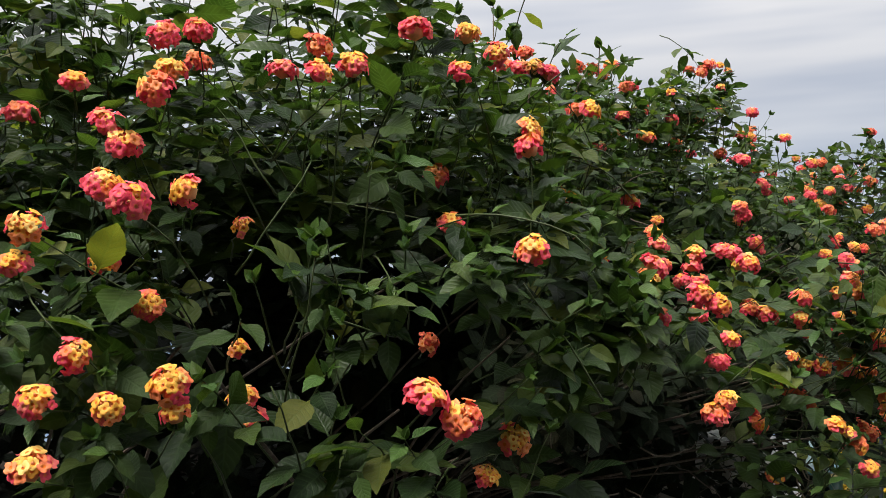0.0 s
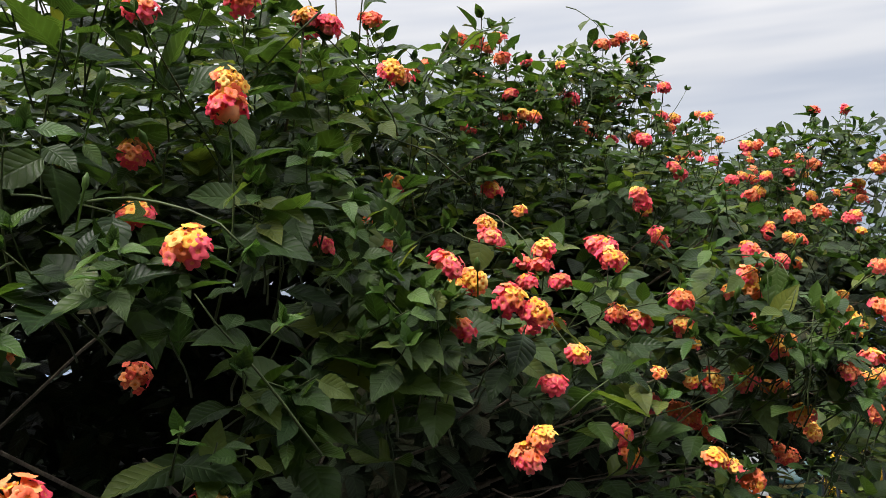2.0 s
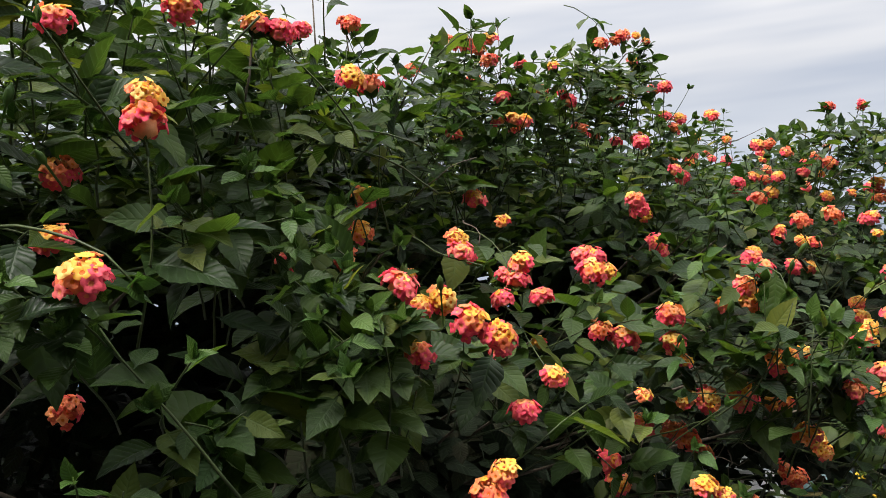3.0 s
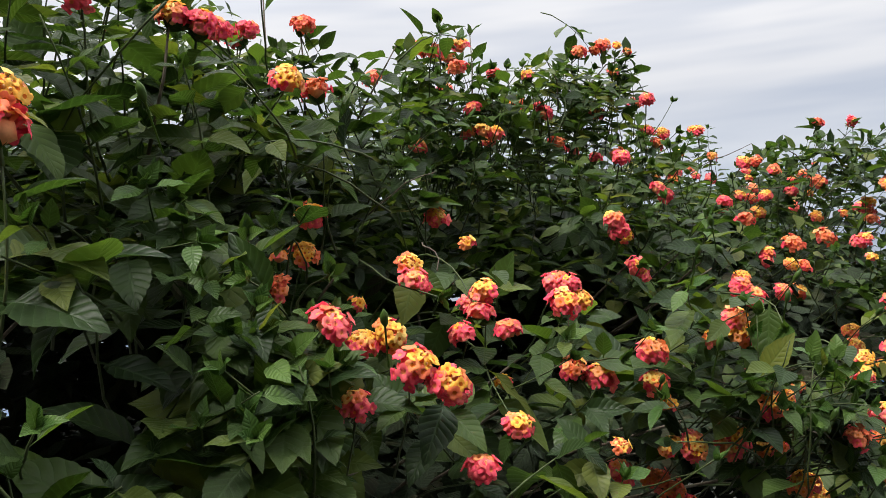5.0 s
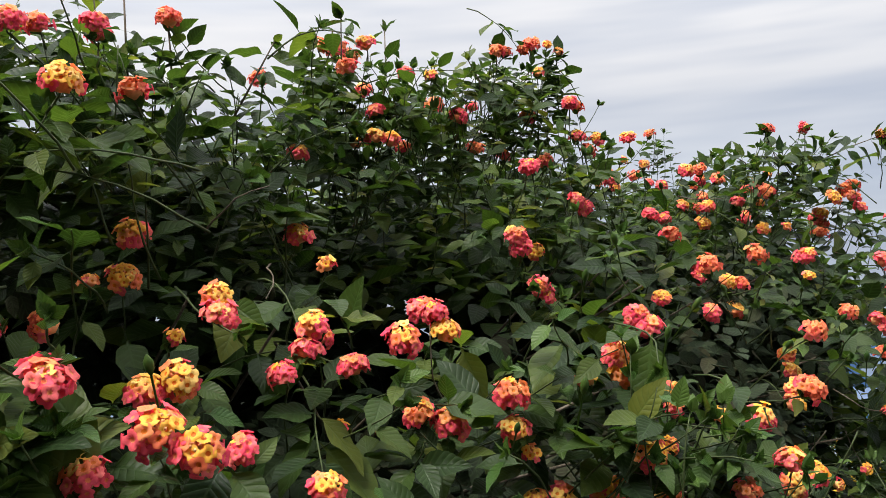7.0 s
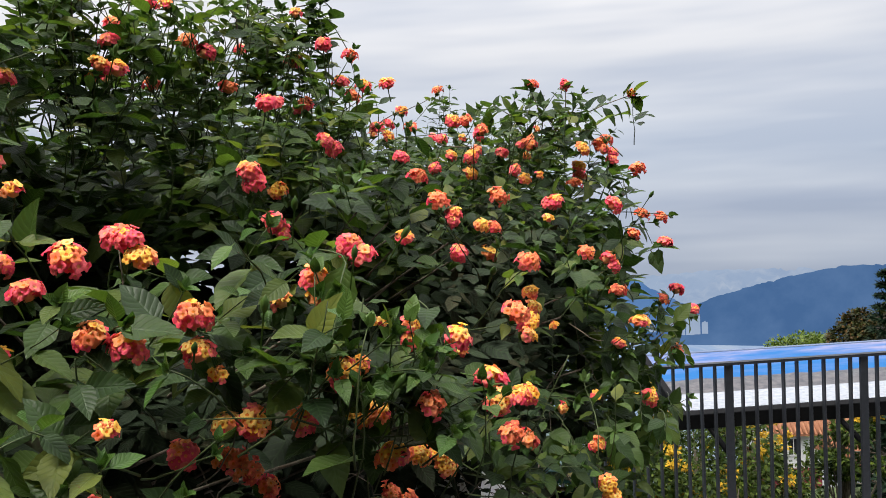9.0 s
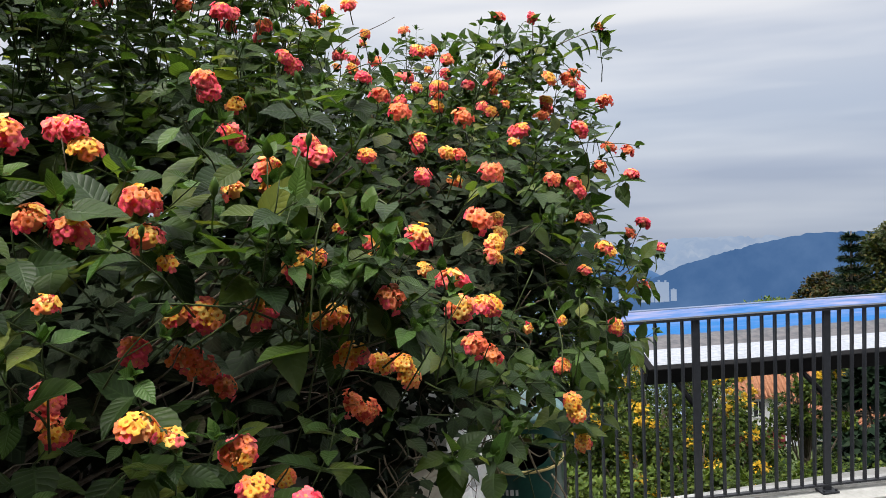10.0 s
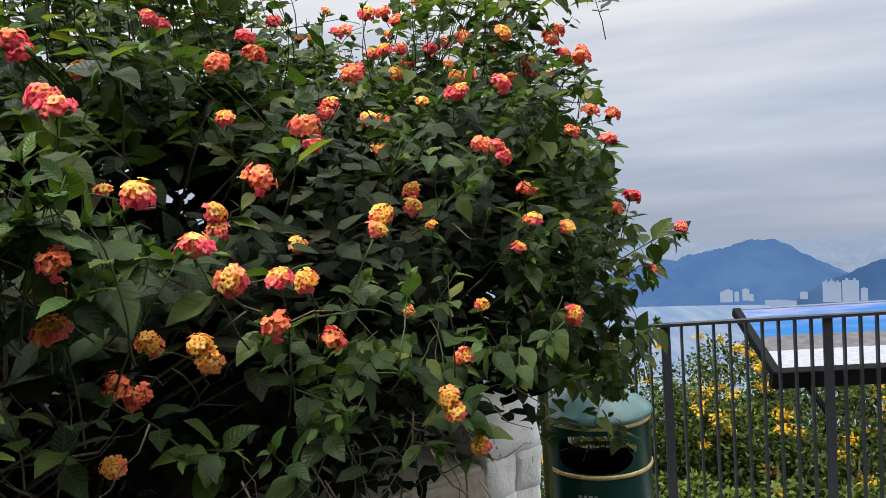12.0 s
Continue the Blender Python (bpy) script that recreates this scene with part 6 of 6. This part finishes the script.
def conifer(at, height, seed):
    rnd = random.Random(seed)
    x, y, ztop = at
    foot = Vector((x, y, ztop - height))
    t = thing("conifer", "dark tiered conifer on the slope", "tree", at=foot)
    V, F = tube_rings([(0, 0, height * k / 6) for k in range(7)], np.linspace(0.16, 0.012, 7), 7)
    raw("trunk", V, F, BARK, t)
    P, H = [], Heap()
    z = height * 0.12
    while z < height - 0.1:
        f = z / height
        reach = (1 - f) ** 0.95 * height * 0.19 + 0.05
        for i in range(9):
            a = i * 2 * math.pi / 9 + rnd.uniform(-0.2, 0.2)
            d = Vector((math.cos(a), math.sin(a), 0.12))
            tip = Vector((0, 0, z)) + d * reach * rnd.uniform(0.85, 1.1)
            H.add(*tube_rings([(0, 0, z), tuple(Vector((0, 0, z)).lerp(tip, 0.5) + Vector((0, 0, 0.03))), tuple(tip)], [0.025, 0.015, 0.006], 4))
            for k in range(120):
                q = Vector((0, 0, z)).lerp(tip, rnd.random() ** 0.7)
                ld = d + Vector((rnd.gauss(0, 0.5), rnd.gauss(0, 0.5), rnd.gauss(0, 0.3)))
                P.append((leaf_pose(q, ld, Vector((0, 0, 1)), rnd.uniform(0.09, 0.17), 0.4), rnd.randrange(9)))
        z += 0.40 * (1.05 - 0.55 * f)
    tagged(H.make("limb", BARK, t), kind="stuff")
    joined_leaves("needles", P, SHAPES_FAR, DARK_LEAF, t)


def at_bearing(bearing, drop, dist):
    p = far_point(bearing, drop, dist)
    return (p.x, p.y, p.z)


YEL = "shrub with feathery green leaves and golden yellow blossom"
for i, (b, dip, dist, h, w, bl) in enumerate(((15.0, 15.0, 7.2, 2.6, 1.0, 16), (21.5, 10.8, 8.8, 3.2, 1.0, 14), (25.5, 12.4, 7.6, 2.8, 1.0, 34), (27.4, 13.2, 8.2, 2.8, 0.6, 26), (33.0, 20.2, 7.6, 2.0, 0.8, 5), (10.0, 14.5, 8.5, 2.6, 1.1, 10), (38.5, 19.5, 7.6, 1.6, 0.9, 6), (19.0, 15.0, 6.9, 1.9, 0.8, 14), (23.2, 17.0, 6.8, 1.7, 0.8, 12), (27.6, 17.5, 6.9, 1.6, 0.8, 12), (31.0, 20.0, 6.9, 1.6, 0.7, 3), (5.0, 14.0, 8.5, 2.8, 1.1, 8), (18.6, 11.8, 8.2, 3.0, 0.9, 20), (23.4, 11.4, 8.6, 3.0, 0.8, 20), (9.0, 12.0, 7.4, 2.8, 1.0, 12), (12.5, 11.5, 8.0, 3.0, 1.0, 12), (29.6, 12.9, 8.0, 2.8, 0.5, 22))):
    tree("flowering_shrub", YEL, at_bearing(b, dip, dist), h, w, SHRUB_LEAF, 40 + i, 24, 0.045, 250, int(bl * 0.85), group="yellow-flowering shrubs on the slope")
for i, (b, dip, dist) in enumerate(((17, 21.0, 6.0), (20, 22.0, 5.9), (23, 21.4, 6.1), (26, 22.2, 5.9), (29, 21.0, 6.2), (32, 21.6, 6.0), (35, 21.5, 6.2), (13.5, 21, 6.0))):
    tree("leafy_shrub", "low shrub with bright lime-green leaves by the kerb", at_bearing(b, dip, dist), 0.9, 0.42, LIME_LEAF, 70 + i, 12, 0.05, 150, 0, 0.1, 0.02, group="lime-green shrubs by the kerb")
tree("flowering_shrub", YEL, (6.08, 7.65, 0.47), 2.6, 0.42, SHRUB_LEAF, 61, 22, 0.045, 250, 8, group="yellow-flowering shrubs on the slope")
tree("treetop", "spreading green treetop below the terrace", at_bearing(34.9, 8.95, 78), 13, 4.2, LIME_LEAF, 91, 44, 0.30, 300, 0, 0.5, 0.3)
tree("broad_tree", "round tree with rust-tinged leaves beside the conifer", at_bearing(38.4, 7.25, 20), 6, 0.98, RUST_LEAF, 92, 48, 0.085, 640, 0, 0.66, 0.15)
tree("broad_tree", "tall dark green tree with rusty leaf tips", at_bearing(42.8, 3.9, 20), 8, 1.5, TREE_LEAF, 96, 60, 0.09, 640, 0, 0.5, 0.15)
tree("broad_tree", "dense dark green tree below the terrace", at_bearing(41.6, 11.5, 11), 5, 1.0, DARK_LEAF, 93, 44, 0.15, 260, 0, 0.1, 0.12)
tree("broad_tree", "low dark green tree beyond the railing", at_bearing(43.5, 14.5, 9.5), 3, 0.95, DARK_LEAF, 97, 40, 0.125, 260, 0, 0.1, 0.08)
conifer(at_bearing(39.05, 4.05, 17), 7.8, 95)


def build_house(label, eave, along, inward, length, depth, wall_h, base_h, rise, windows):
    """A house hung from one end of its eave line: walls, painted base, two roof slopes of clay tile, gables, windows."""
    along, inward = Vector(along).normalized(), Vector(inward)
    inward = (inward - along * inward.dot(along)).normalized()
    M = Matrix((along, inward, Vector((0, 0, 1)))).transposed().to_4x4()
    house = thing("house", label, "house", at=Vector(eave) - Vector((0, 0, wall_h + base_h)))
    low = wall_h + base_h

    def at(x, y, z):
        return M @ pose(x, y, z + low)

    bm = bmesh.new()
    box(bm, (length - 0.3, depth, wall_h), at(length / 2, depth / 2 + 0.35, -wall_h / 2), 0.02)
    part("wall", bm, WHITEPAINT, house, "white painted walls")
    bm = bmesh.new()
    box(bm, (length - 0.26, depth + 0.04, base_h), at(length / 2, depth / 2 + 0.35, -wall_h - base_h / 2), 0.02)
    part("plinth", bm, MAROON, house, "maroon painted base")
    half = depth / 2 + 0.35
    for sg in (-1, 1):
        bm = bmesh.new()
        q = [(0, half + sg * half, 0), (length, half + sg * half, 0), (length, half, rise), (0, half, rise)]
        vs = [bm.verts.new(M @ Vector((x, y, z + low))) for x, y, z in q] + [bm.verts.new(M @ Vector((x, y, z + low - 0.14))) for x, y, z in q]
        for f in ((0, 1, 2, 3), (4, 7, 6, 5), (0, 4, 5, 1), (1, 5, 6, 2), (2, 6, 7, 3), (3, 7, 4, 0)):
            bm.faces.new([vs[k] for k in f])
        bmesh.ops.recalc_face_normals(bm, faces=bm.faces)
        roof = part("roof", bm, TILE, house, "weathered orange clay tile roof")
        run = M.to_3x3() @ Vector((0, -sg * half, rise))
        V, F = tube_rings([tuple(run * f) for f in (0, 0.25, 0.5, 0.75, 1.0)], [0.085, 0.08, 0.08, 0.08, 0.07], 6)
        n, me = int(length / 0.27), None
        for k in range(n):
            o = M @ Vector((length * (k + 0.5) / n, half + sg * half, low + 0.02))
            if me is None:
                ob = raw("roof_tile", V, F, TILE, roof)
                me = ob.data
            else:
                ob = new("roof_tile", me)
                ob.parent = roof
            ob.location = o
    for x in (0.2, length - 0.3):
        bm = bmesh.new()
        q = [(x, 0.4, -0.05), (x, depth + 0.3, -0.05), (x, half, rise - 0.2)]
        vs = [bm.verts.new(M @ Vector((a, b, c + low))) for a, b, c in q] + [bm.verts.new(M @ Vector((a + 0.1, b, c + low))) for a, b, c in q]
        for f in ((0, 2, 1), (3, 4, 5), (0, 1, 4, 3), (1, 2, 5, 4), (2, 0, 3, 5)):
            bm.faces.new([vs[k] for k in f])
        part("gable", bm, WHITEPAINT, house)
    for x in windows:
        bm = bmesh.new()
        for dx, dz, sx, sz in ((-0.3, 0, 0.07, 1.1), (0.3, 0, 0.07, 1.1), (0, 0.52, 0.67, 0.07), (0, -0.52, 0.67, 0.07), (0, 0, 0.05, 1.05)):
            box(bm, (sx, 0.08, sz), at(x, 0.33, -0.85) @ pose(dx, 0, dz))
        win = part("window", bm, WHITEPAINT, house)
        bm = bmesh.new()
        box(bm, (0.56, 0.03, 1.0), at(x, 0.33, -0.85))
        part("pane", bm, GLASSDARK, win, "dark window glass")


# eave lines of the two houses below the terrace
build_house("white house with maroon base and orange tile roof", (27.27, 38.0, -11.1), (-0.126, -0.992, 0), (1, 0, 0), 9.0, 6.0, 2.5, 6.0, 2.3, (1.3, 2.6, 4.4))
build_house("farther white house with an orange tile roof", (27.60, 42.6, -11.76), (0.966, -0.259, 0), (0.2, 1, 0), 9.0, 6.5, 2.2, 6.0, 2.6, (1.5, 3.6))
